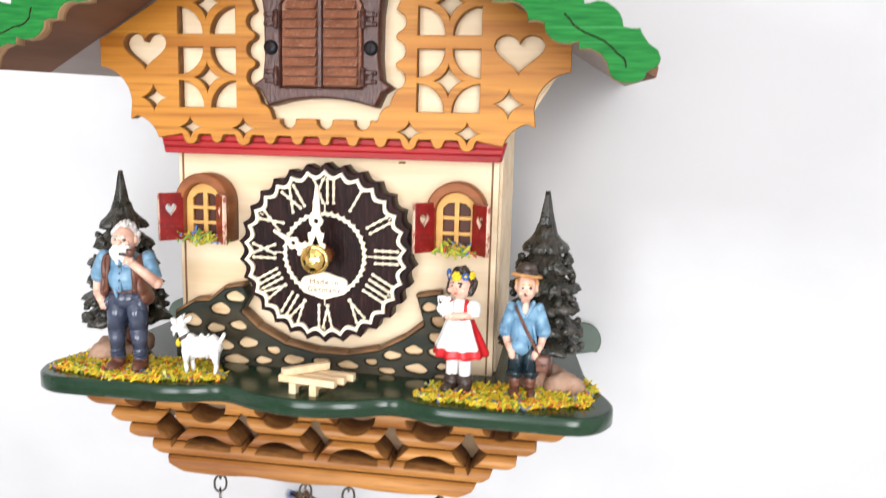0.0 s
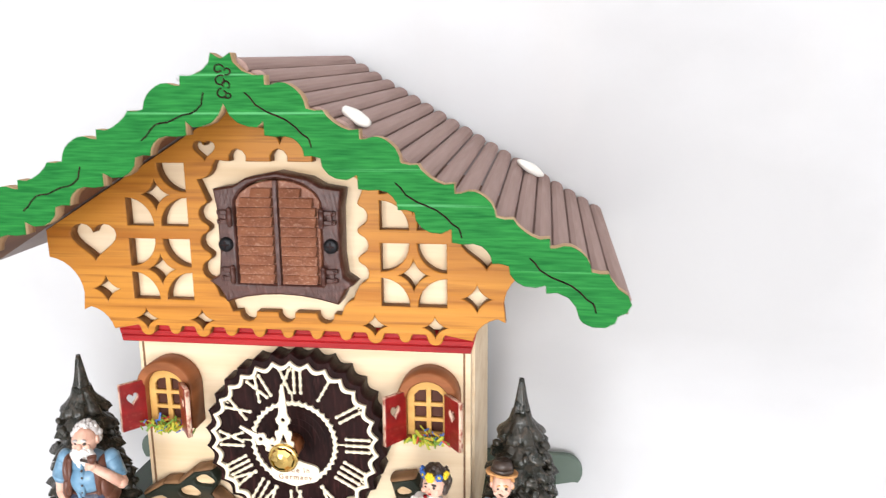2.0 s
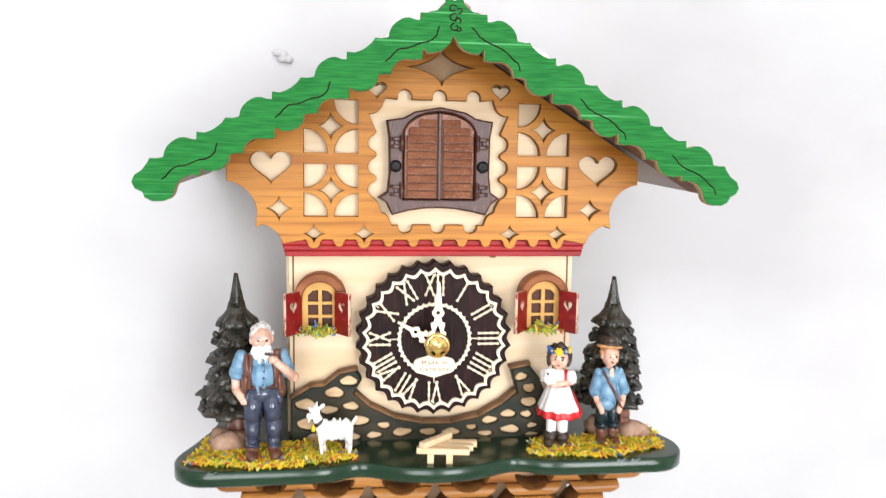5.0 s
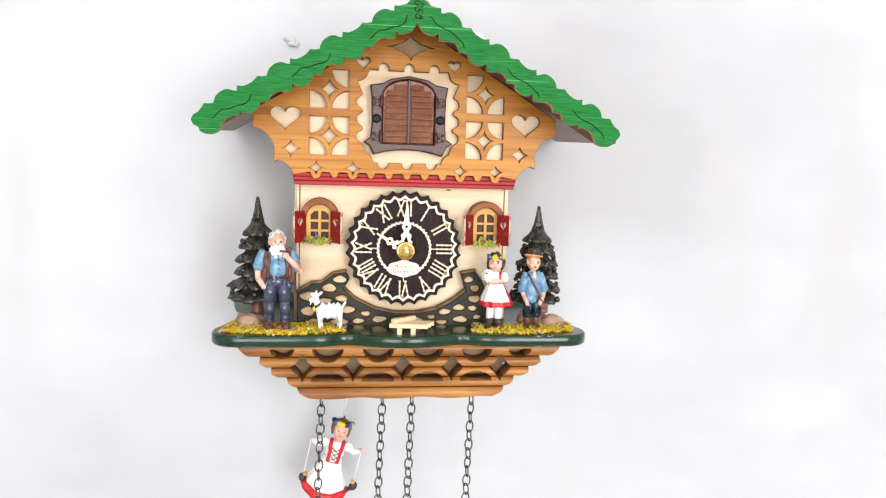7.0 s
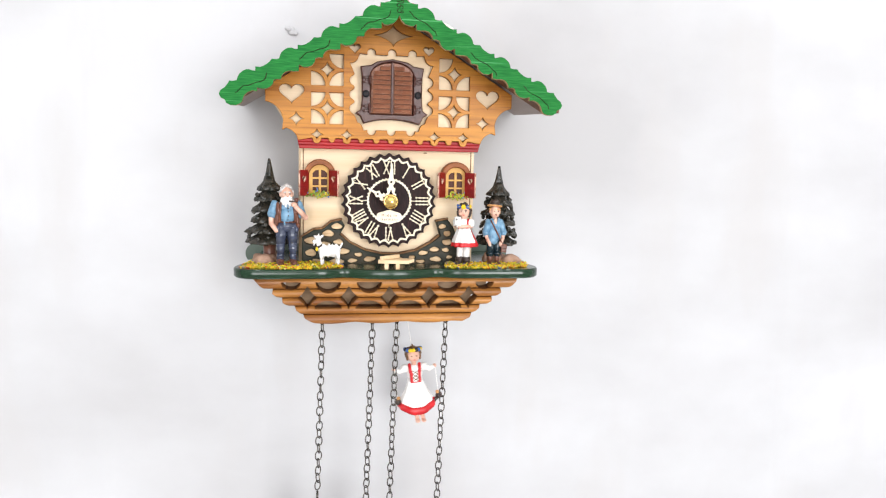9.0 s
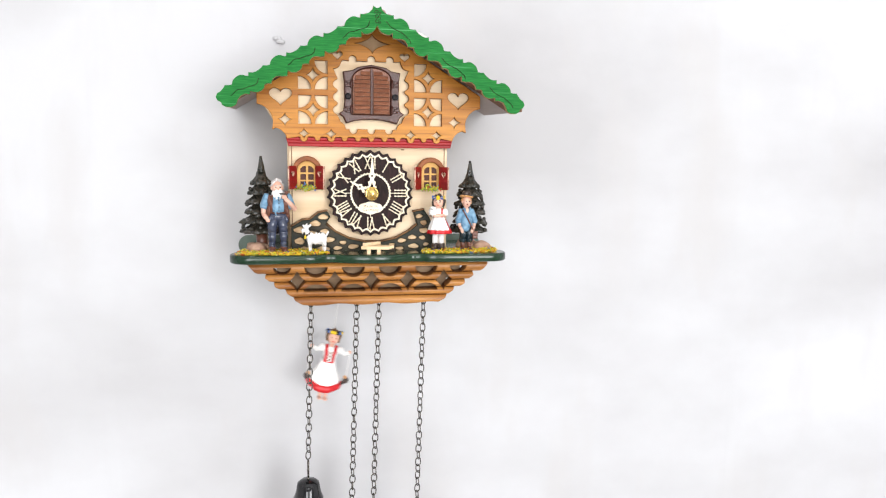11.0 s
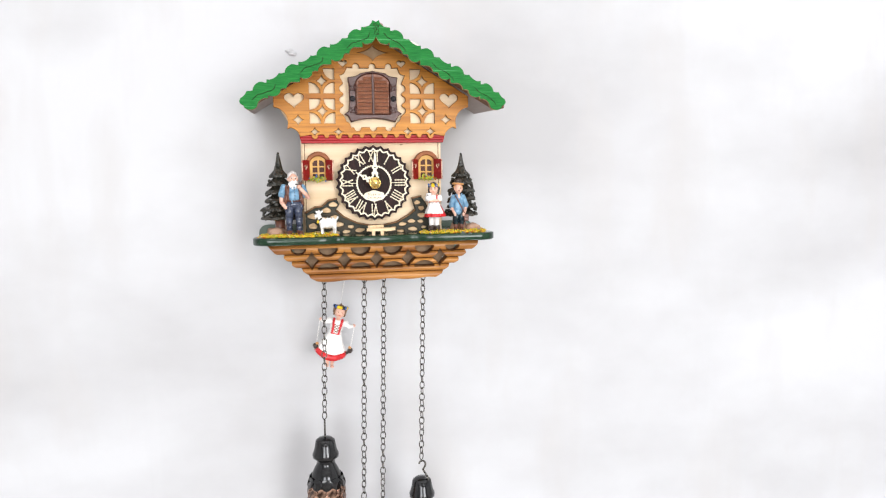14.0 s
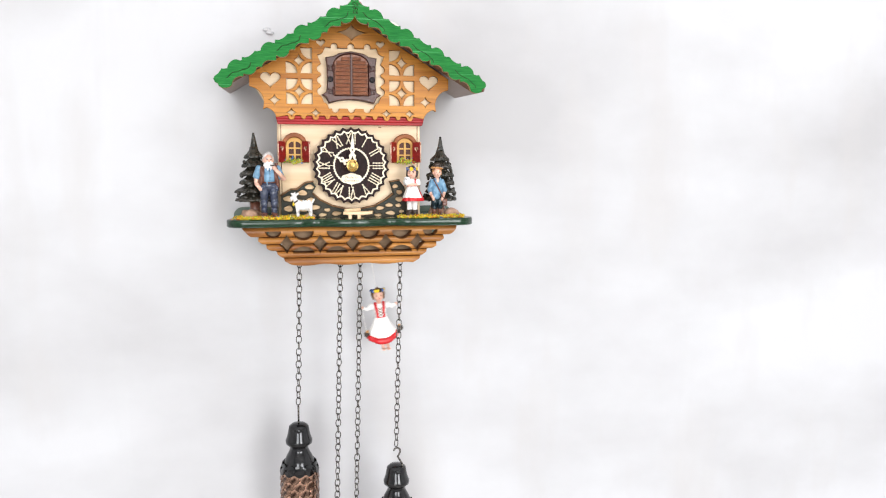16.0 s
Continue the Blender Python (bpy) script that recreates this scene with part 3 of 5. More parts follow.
arch_hole = [(-14.2, 65)] + [(14.9, 65), (14.9, 91)] + [(0.4 + 14.5 * math.cos(radians(a)), 91 + 9 * math.sin(radians(a))) for a in range(10, 180, 20)] + [(-14.2, 91)]
door = part("cuckoo_door", fret("cuckoo_door", [plate, arch_hole], -16, 15.8, 0.7), M_DOORPLATE, clock, "dark brown moulded shutter frame", m=None)
for sx in (-1, 1):
    xa, xb = (0.6, 14.4) if sx > 0 else (-13.7, 0.1)
    arch = lambda x: 91 + 9 * math.sqrt(max(0, 1 - ((x - 0.4) / 14.6) ** 2))
    outline = [(xa, 65.4), (xb, 65.4)] + [(xb + (xa - xb) * k / 8, arch(xb + (xa - xb) * k / 8) - 0.6) for k in range(9)]
    shut = part("shutter", fret("shutter", [outline], -15.2, 6, 0.3), M_SHUTTER, door, "brown louvred shutter")
    for k in range(10):
        z = 67.2 + k * 3.15
        rise = min(0.999, max(0.0, (z + 2.4 - 91) / 9))
        outer = min(13.1, 14.4 * math.sqrt(1 - rise * rise) - 0.9)
        mid, half = 0.4 + sx * (1.4 + outer) / 2, (outer - 1.4) / 2
        bm = bmesh.new()
        box(bm, mid - half, mid + half, -16.2, -15, z - 1.4, z + 1.4, bevel=0.25)
        for v in bm.verts:
            if v.co.y < -15.6 * MM:
                v.co.y -= 1.9 * MM * (0.5 - (v.co.z / MM - z) / 2.8)
        part("slat", bm, M_SHUTTER, shut)
bm = bmesh.new()
box(bm, -0.35, 1.05, -17.2, -15, 65, 99.6, bevel=0.3)
part("centre_bead", bm, M_DOORPLATE, door)
for x in (-17.3, 18):
    bm = bmesh.new()
    lathe(bm, [(2.5, 0), (2.4, 0.8), (1.6, 1.3), (0.3, 1.3)], seg=18)
    screw = part("screw", bm, M_BLACK, clock, "black cross-head screw", m=pose(x * MM, -16 * MM, 78.3 * MM, 90, 0, 0))
    bm = bmesh.new()
    box(bm, -1.3, 1.3, -0.25, 0.25, 1.25, 1.5)
    box(bm, -0.25, 0.25, -1.3, 1.3, 1.25, 1.52)
    part("cross_slot", bm, M_DIAL, screw)
    for z in (68.6, 87.6):
        bm = bmesh.new()
        s = 1 if x > 0 else -1
        for dz in (-1.5, 1.5):
            box(bm, x - 2.1, x + 2.1, -17.6, -15.6, z + dz - 0.75, z + dz + 0.75, bevel=0.3)
            blob(bm, (x + s * 1.2, -17.7, z + dz), (0.55, 0.4, 0.55), seg=8, ring=6)
        limb(bm, (x - s * 2.4, -17.9, z - 2.4), (x - s * 2.4, -17.9, z + 2.4), 0.95, 0.95, seg=8)
        box(bm, x - 0.5, x + 0.9, -17.2, -15.6, z - 0.8, z + 0.8, bevel=0.2)
        part("hinge", bm, M_DOORPLATE, door)

# dial
DIAL_Z = 6.0


def ring_pts(r_in, r_out, n, total, flip=False, power=1.0):
    pts = []
    for k in range(total):
        a = 2 * math.pi * k / total
        f = (1 - abs(math.sin(a * n / 2))) ** power
        r = r_in + (r_out - r_in) * f
        pts.append((r * math.sin(a), DIAL_Z + r * math.cos(a)))
    return pts


dial = part("dial", fret("dial", [ring_pts(31.2, 33.2, 30, 360)], -9.5, 9.4, 0.3), M_DIAL, clock, "round dark walnut dial with scalloped rim")
part("scalloped_ring", fret("scalloped_ring", [ring_pts(28.6, 30.6, 30, 360), ring_pts(27.2, 29.0, 30, 360)], -11, 1.6, 0.15), M_IVORY, dial, "ivory scalloped outer ring")
part("minute_ring", fret("minute_ring", [ring_pts(15.3, 16.1, 40, 360), ring_pts(14.0, 14.5, 40, 360)], -10.6, 1.2, 0.12), M_IVORY, dial, "ivory inner ring")
for r in (6.5, 9.0, 11.5):
    bm = bmesh.new()
    lathe(bm, [(r - 0.35, -0.4), (r, 0.25), (r + 0.35, -0.4)], seg=48)
    part("turned_groove", bm, M_DIAL, dial, m=pose(0, -9.5 * MM, DIAL_Z * MM, 90, 0, 0))
oval = [((9.0 + 0.35 * math.cos(6 * a)) * math.sin(a), DIAL_Z - 11.4 + (4.7 + 0.3 * math.cos(6 * a)) * math.cos(a)) for a in [2 * math.pi * k / 72 for k in range(72)]]
name_plate = part("name_plate", fret("name_plate", [oval], -10.8, 1.2, 0.1), M_IVORY, dial, "ivory oval plate with faint writing")


def writing(text, size, x, y, z, parent, mat):
    cu = bpy.data.curves.new("writing", "FONT")
    cu.body, cu.size, cu.align_x, cu.align_y, cu.extrude = text, size, "CENTER", "CENTER", 0.06
    cu.space_character = 1.25
    ob = new("writing", cu)
    me = bpy.data.meshes.new_from_object(ob.evaluated_get(bpy.context.evaluated_depsgraph_get()))
    bpy.data.objects.remove(ob)
    me.transform(Matrix(((MM, 0, 0, x * MM), (0, 0, -MM, y * MM), (0, MM, 0, z * MM), (0, 0, 0, 1))))
    me.materials.append(mat)
    return part("writing", me, None, parent, "faint brown lettering")


M_PRINT = material("faded_print", (0.30, 0.14, 0.085), 0.7)
writing("Made in", 2.75, 0, -10.9, -4.1, name_plate, M_PRINT)
writing("Germany", 2.75, 0, -10.9, -6.9, name_plate, M_PRINT)
STROKES = {"I": ((0, 0),), "V": ((-1.7, 0.2), (1.7, -0.2)), "X": ((-1.7, 1.7), (1.7, -1.7))}
WIDTH = {"I": 2.3, "V": 4.2, "X": 4.4}
ROMAN = ("XII", "I", "II", "III", "IIII", "V", "VI", "VII", "VIII", "IX", "X", "XI")
for hour, text in enumerate(ROMAN):
    bm = bmesh.new()
    total = sum(WIDTH[c] for c in text)
    squeeze = min(1.0, 9.6 / total)
    at_x = -total / 2
    for c in text:
        mid = at_x + WIDTH[c] / 2
        at_x += WIDTH[c]
        for top, low in STROKES[c]:
            a = ((mid + top) * squeeze, 0, 27.2)
            b = ((mid + low) * squeeze, 0, 18.8)
            limb(bm, a, b, 0.46, 0.46, seg=6, round_ends=False)
            for f in (0.02, 0.34, 0.66, 0.98):
                q = [a[i] + (b[i] - a[i]) * f for i in range(3)]
                blob(bm, q, (0.7, 0.5, 0.72), seg=8, ring=6)
    limb(bm, (0, 0.2, 27), (0, 0.2, 28.4), 0.25, 0.25, seg=5, round_ends=False)
    if hour % 3 == 0:
        limb(bm, (0, 0.2, 15.6), (0, 0.2, 18.9), 0.3, 0.3, seg=5, round_ends=False)
    for v in bm.verts:
        v.co.y *= 1.5
    part("numeral", bm, M_IVORY, dial, m=pose(0, -10.1 * MM, DIAL_Z * MM, 0, hour * 30, 0))
bm = bmesh.new()
lathe(bm, [(3.6, 0), (3.6, 7), (3.2, 7.5)], seg=24)
lathe(bm, [(2.2, 7), (2.2, 10)], seg=20)
part("centre_shaft", bm, M_WALNUT, dial, "round wooden shaft collar", m=pose(0, -9 * MM, DIAL_Z * MM, 90, 0, 0))


def pointer(name, length, y, angle, k, label):
    side = [(2.6 * k, 0), (3.9 * k, 4.5), (4.0 * k, 5.3), (2.6 * k, 6), (3.2 * k, 8.2), (3.2 * k, 9.2), (1.9 * k, 9.6), (1.5 * k, 11.4), (2.5 * k, 12.3), (2.9 * k, 13.6),
            (2.0 * k, 14.8), (1.6 * k, 16), (1.2 * k, length * 0.78), (0.45, length)]
    scale_z = min(1.0, length / 24.5)
    side = [(x, z * scale_z if z < length * 0.9 and z <= 16 else z) for x, z in side]
    rim_pts = side + [(-x, z) for x, z in side[::-1]]
    hole1 = [(1.5 * k, 5 * scale_z), (0, 8.6 * scale_z), (-1.5 * k, 5 * scale_z)]
    hole2 = arc(0, 13.4 * scale_z, 0.9 * k, 0, 330, 11)
    bm = fret(name, [rim_pts, hole1, hole2], -0.5, 1.0, 0.12)
    part(name, bm, M_IVORY, dial, label, m=pose(0, y * MM, DIAL_Z * MM, 0, angle, 0))


pointer("hour_pointer", 18.5, -18.3, -60, 0.85, "ivory fretted hour pointer")
pointer("minute_pointer", 26, -20.3, 1, 0.9, "ivory fretted minute pointer")
bm = bmesh.new()
lathe(bm, [(5.0, -0.8), (5.2, 0.2), (4.9, 0.8), (4.4, 1.0)], seg=28)
part("cap_rim", bm, M_BRASS, dial, "brass rim of the centre cap", m=pose(0, -21.3 * MM, DIAL_Z * MM, 90, 0, 0), smooth=True)
bm = bmesh.new()
lathe(bm, [(4.4, 0.9), (3.9, 1.7), (2.6, 2.6), (1.2, 3.05), (0.05, 3.1)], seg=10)
for f in bm.faces:
    f.smooth = False
part("faceted_cap", bm, M_BRASS, dial, "polished brass faceted cap", m=pose(0, -21.3 * MM, DIAL_Z * MM, 90, 0, 0))

# two little arched windows with open red shutters


def flakes(bm, spots, low, high, tilt=70):
    """Small torn chips standing and lying at the spots (x, y, z)."""
    for x, y, z in spots:
        l, w, t = random.uniform(low, high), random.uniform(0.4, 1.0), random.uniform(0.2, 0.5)
        m = pose(x * MM, y * MM, z * MM, random.uniform(-tilt, tilt), random.uniform(-tilt, tilt), random.uniform(0, 360))
        bmesh.ops.create_cube(bm, size=1.0, matrix=m @ Matrix.Diagonal((l * MM, w * MM, t * MM, 1)))


def house_window(cx, label):
    arch_out = [(cx + 10.8, 8.5)] + arc(cx, 23, 10.8, 0, 180, 14) + [(cx - 10.8, 8.5)]
    arch_in = [(cx + 7.6, 8.5 + 0.8)] + arc(cx, 22.5, 7.6, 0, 180, 12) + [(cx - 7.6, 8.5 + 0.8)]
    win = part("house_window", fret("house_window", [arch_out, arch_in], -8.8, 8.7, 0.6), M_WALNUT, clock, label)
    rim_in = [(cx + 7.5, 9.4)] + arc(cx, 22.5, 7.5, 0, 180, 12) + [(cx - 7.5, 9.4)]
    panes = []
    for sx in (-1, 1):
        for k, (z0, z1) in enumerate(((10.4, 14.6), (15.8, 20.2), (21.4, 26.4))):
            xa, xb = cx + sx * 0.8, cx + sx * 5.0
            top = [(xb, z1 - 2.2), (xb - sx * 1.8, z1 - 0.4), (xa, z1)] if k == 2 else [(xb, z1), (xa, z1)]
            panes.append([(xa, z0), (xb, z0)] + top)
    part("window_frame", fret("window_frame", [rim_in] + panes, -5.8, 2.0, 0.15), M_YELLOW, win, "yellow wooden glazing bars")
    for pane in panes:
        part("pane", fret("pane", [pane], -4.1, 0.8, 0.05), M_PANE, win, "dark painted pane")
    for sx, ang in ((-1, 52), (1, 52)):
        leaf = [(0, 0), (9.2, 0), (9.2, 17.6), (0, 17.6)]
        bm = fret("shutter", [leaf, heart(4.8, 9, 4.2, 4.6)], -1.9, 1.9, 0.2)
        for f in bm.faces:
            if abs(f.normal.y) < 0.5:
                f.material_index = 1
        turn_z = (-ang if sx > 0 else 180 + ang)
        part("shutter", mesh_from(bm, "shutter", [M_LEAF_RED, M_WORN]), None, win, "dark red shutter with worn edges and a heart cut-out",
             m=pose((cx + sx * 7.4) * MM, -8.2 * MM, 8.8 * MM, 0, 0, turn_z))
    bm = bmesh.new()
    spots = [(cx + random.gauss(0, 4.0), -10 + random.uniform(-2, 2.5), 9.8 + abs(random.gauss(0, 1.6)) - 1.2) for _ in range(90)]
    flakes(bm, spots, 1.4, 4.2, 85)
    tagged(part("flower_tuft", bm, M_LIME, win, "tuft of coloured flower flakes"), kind="stuff")


house_window(-47.8, "arched wooden window with open red shutters and flowers")
house_window(47.4, "arched wooden window with open red shutters and flowers")

# dark stone-wall fretwork under the dial
wall_top = [(-60, -20), (-52, -15), (-46, -14.5), (-40, -9.5), (-33, -8), (-30.5, -12), (-34, -18), (-27, -24), (-16, -29.5), (-4, -32), (8, -32),
            (20, -29.5), (30, -24), (37, -19), (35, -12), (34, -8.5), (42, -7), (46, -12), (49, -19), (50, -30), (52, -40), (-60, -40)]
stone_spots = [(-54, -22.5, 4.2, 2.2), (-42, -17.5, 3.6, 2), (-36, -12.5, 3.4, 1.8), (-44, -25, 4.6, 2), (-54, -31, 4, 2.6), (-35, -23.5, 3.6, 1.8), (-42, -31.5, 5, 2),
               (-31, -30, 3.6, 1.8), (-50, -37, 4.6, 1.8), (-36, -37, 5, 1.8), (-21, -32.2, 3.4, 1.5), (-25, -36.5, 4, 1.6), (-13, -35.4, 4.2, 1.6), (-2, -35.6, 4, 1.5), (8, -36, 4, 1.6),
               (17, -34, 3.8, 1.6), (25, -31, 4, 1.7), (33, -28.5, 3.6, 1.8), (23, -37, 5, 1.6), (34, -35.5, 4.6, 1.9), (38.5, -12, 2.6, 1.6), (42, -17, 3.2, 1.9), (42, -23.2, 4.2, 2),
               (41, -28.8, 3, 1.6), (44, -34, 3.4, 1.7), (44, -37.9, 5, 1.2)]
stone_spots = [[x, z, a * 1.1, b * 1.3] for x, z, a, b in stone_spots]
for _ in range(12):
    for p, q in [(p, q) for n, p in enumerate(stone_spots) for q in stone_spots[n + 1:]]:
        if ((p[0] - q[0]) / (p[2] + q[2] + 1)) ** 2 + ((p[1] - q[1]) / (p[3] + q[3] + 1)) ** 2 < 1.25:
            for stone in (p, q):
                stone[2] *= 0.96
                stone[3] *= 0.96
stone_wall = part("stone_wall_fretwork", fret("stone_wall_fretwork", [wall_top] + [[(x + a * math.cos(t) * (1 + 0.12 * math.sin(2 * t + x)), z + b * math.sin(t) * (1 + 0.15 * math.cos(3 * t + x)))
                  for t in [2 * math.pi * k / 14 for k in range(14)]] for x, z, a, b in stone_spots], -8, 7.8, 0.5), M_STONEWALL, clock, "dark olive fretwork of a rubble wall")
# Infill pieces added to lighten the cut-outs, with some shade in their colour.
for x, z, a, b in stone_spots:
    bm = fret("stone", [[(x + a * 1.02 * math.cos(t) * (1 + 0.12 * math.sin(2 * t + x)), z + b * 1.02 * math.sin(t) * (1 + 0.15 * math.cos(3 * t + x))) for t in [2 * math.pi * k / 14 for k in range(14)]]], -6.6, 6, 0.6)
    part("stone", bm, M_STONEFILL, stone_wall)
for pts in ([(-60, -19.6), (-52, -14.6), (-46, -14.1), (-40, -9.1), (-33, -7.6)], [(-33, -18), (-27, -23.6), (-16, -29.1), (-4, -31.6), (8, -31.6), (20, -29.1), (30, -23.6), (36, -18.6)], [(34, -8.1), (42, -6.6)]):
    bm = bmesh.new()
    for (xa, za), (xb, zb) in zip(pts, pts[1:]):
        limb(bm, (xa, -4.2, za), (xb, -4.2, zb), 0.9, 0.9, seg=10)
    for v in bm.verts:
        v.co.y = -4.2 * MM + (v.co.y + 4.2 * MM) * 4.0
    part("wall_coping", bm, M_DARKWOOD, stone_wall, "thin brown coping strip")

# green tray, its upright back plate, and the moulded lower board
TRAY_TOP = -38.5


def tray_front(x):
    a = abs(x)
    return -36.5 - 3.2 * math.exp(-(a / 16) ** 2) + 5.0 * math.exp(-((a - 31) / 10) ** 2)


rim = []
for k in range(61):
    x = -90 + 180 * k / 60
    rim.append((x, tray_front(x)))
rim += arc(90, -21, 14.5, -90, 20, 8, 15.5) + [(101, -8), (96, 10), (93, 40), (93, 67), (-93, 67), (-93, 40), (-96, 10), (-101, -8)] + arc(-90, -21, 14.5, 160, 270, 8, 15.5)
bm = fret("tray", [[(x, y) for x, y in rim]], 0, 6.4, 0.9)
bm.transform(Matrix(((1, 0, 0, 0), (0, 0, 1, 0), (0, -1, 0, (TRAY_TOP) * MM), (0, 0, 0, 1))))
bmesh.ops.recalc_face_normals(bm, faces=bm.faces)
part("tray", bm, M_TRAY, clock, "glossy dark green shaped tray")
back = [(-88, -60), (88, -60), (92, -48)] + [(101, -46)] + arc(97, -41, 8, -40, 90, 8) + arc(-97, -41, 8, 90, 220, 8) + [(-101, -46), (-92, -48)]
part("back_plate", fret("back_plate", [back], 67.3, 3.5, 0.4), M_BACKPLATE, clock, "matt green upright back plate")

low_rim = [(-93, -46), (91, -46), (90, -49), (87, -52.5), (85, -54), (79, -54.4), (79.5, -57), (76, -60), (73, -60.6), (72.6, -63.5), (69, -66), (64.5, -66.6), (63.5, -69), (60, -71.8), (59, -72.4),
           (57.5, -75), (52, -78.2)]
wave = [(52 - 104 * k / 40, -78.6 + 0.9 * math.sin(k / 40 * math.pi * 6 + 0.4)) for k in range(1, 40)]
low_rim = low_rim + wave + [(-x, z) for x, z in low_rim[:1:-1]] 
low_holes = []
for x in (-56, -28, 0, 28, 56):
    low_holes.append(diamond(x, -60.4, 7.0, 8.2))
for x in (-67, -42, -14, 14, 42, 67):
    r = 6.5 if abs(x) > 60 else 8.6
    low_holes.append(arc(x, -49.2, r, 180, 360, 12, r * 0.92))
for x in (-42, -14, 14, 42):
    low_holes.append(arc(x, -68.4, 9.2, 0, 180, 12, 6.0))
EDGES = (-46, -54.4, -60.6, -66.4, -72.4, -79.8)


def moulding(z):
    for hi, lo in zip(EDGES, EDGES[1:]):
        if lo <= z <= hi:
            f = (z - lo) / (hi - lo)
            return 3.8 * math.sqrt(max(0.0, 1 - (2 * f - 1) ** 2)) - 2.2
    return -2.2


cuts = sorted({round(lo + (hi - lo) * f, 3) for hi, lo in zip(EDGES, EDGES[1:]) for f in (0, 0.05, 0.15, 0.3, 0.5, 0.7, 0.85, 0.95)})
bm = fret("lower_board", [low_rim] + low_holes, 0, 11, 0.2, cuts=cuts, profile=moulding, edge=1)
# Faces beside each moulding groove take a darker brown.
for f in bm.faces:
    z = f.calc_center_median().z / MM
    if min(abs(z - e) for e in EDGES[1:-1]) < 0.42:
        f.material_index = 2
TILT_LOW = 5
m_low = pose(0, -21.5 * MM, -46 * MM, TILT_LOW, 0, 0) @ pose(0, 0, 46 * MM)
lower = part("lower_board", bm, [M_BASE, M_SCORCH, M_GROOVE], clock, "chestnut-stained moulded lower board with diamond cut-outs", m=m_low)
# Board behind the cut-outs, in a darker brown.
bm = bmesh.new()
box(bm, -71, 71, 11.2, 13, -62, -46.5)
box(bm, -60, 60, 11.2, 13, -70, -62)
part("lower_backing", bm, M_BACKING, clock, m=m_low)
bm = bmesh.new()
box(bm, -52, 52, 2, 62, -50, -46)
part("case_bottom", bm, M_BASE, clock)

# ---- unseen window frames added behind the camera ----
for name, xa in (("added_window_1", -1000), ("added_window_2", 350)):
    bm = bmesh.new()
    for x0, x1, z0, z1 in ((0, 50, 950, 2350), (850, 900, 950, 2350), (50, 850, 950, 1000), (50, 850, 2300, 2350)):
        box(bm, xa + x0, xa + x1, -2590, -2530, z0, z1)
    tagged(new(name, mesh_from(bm, name, M_ROOM)), "unseen white window frame added round a lamp", "window", kind="structure")

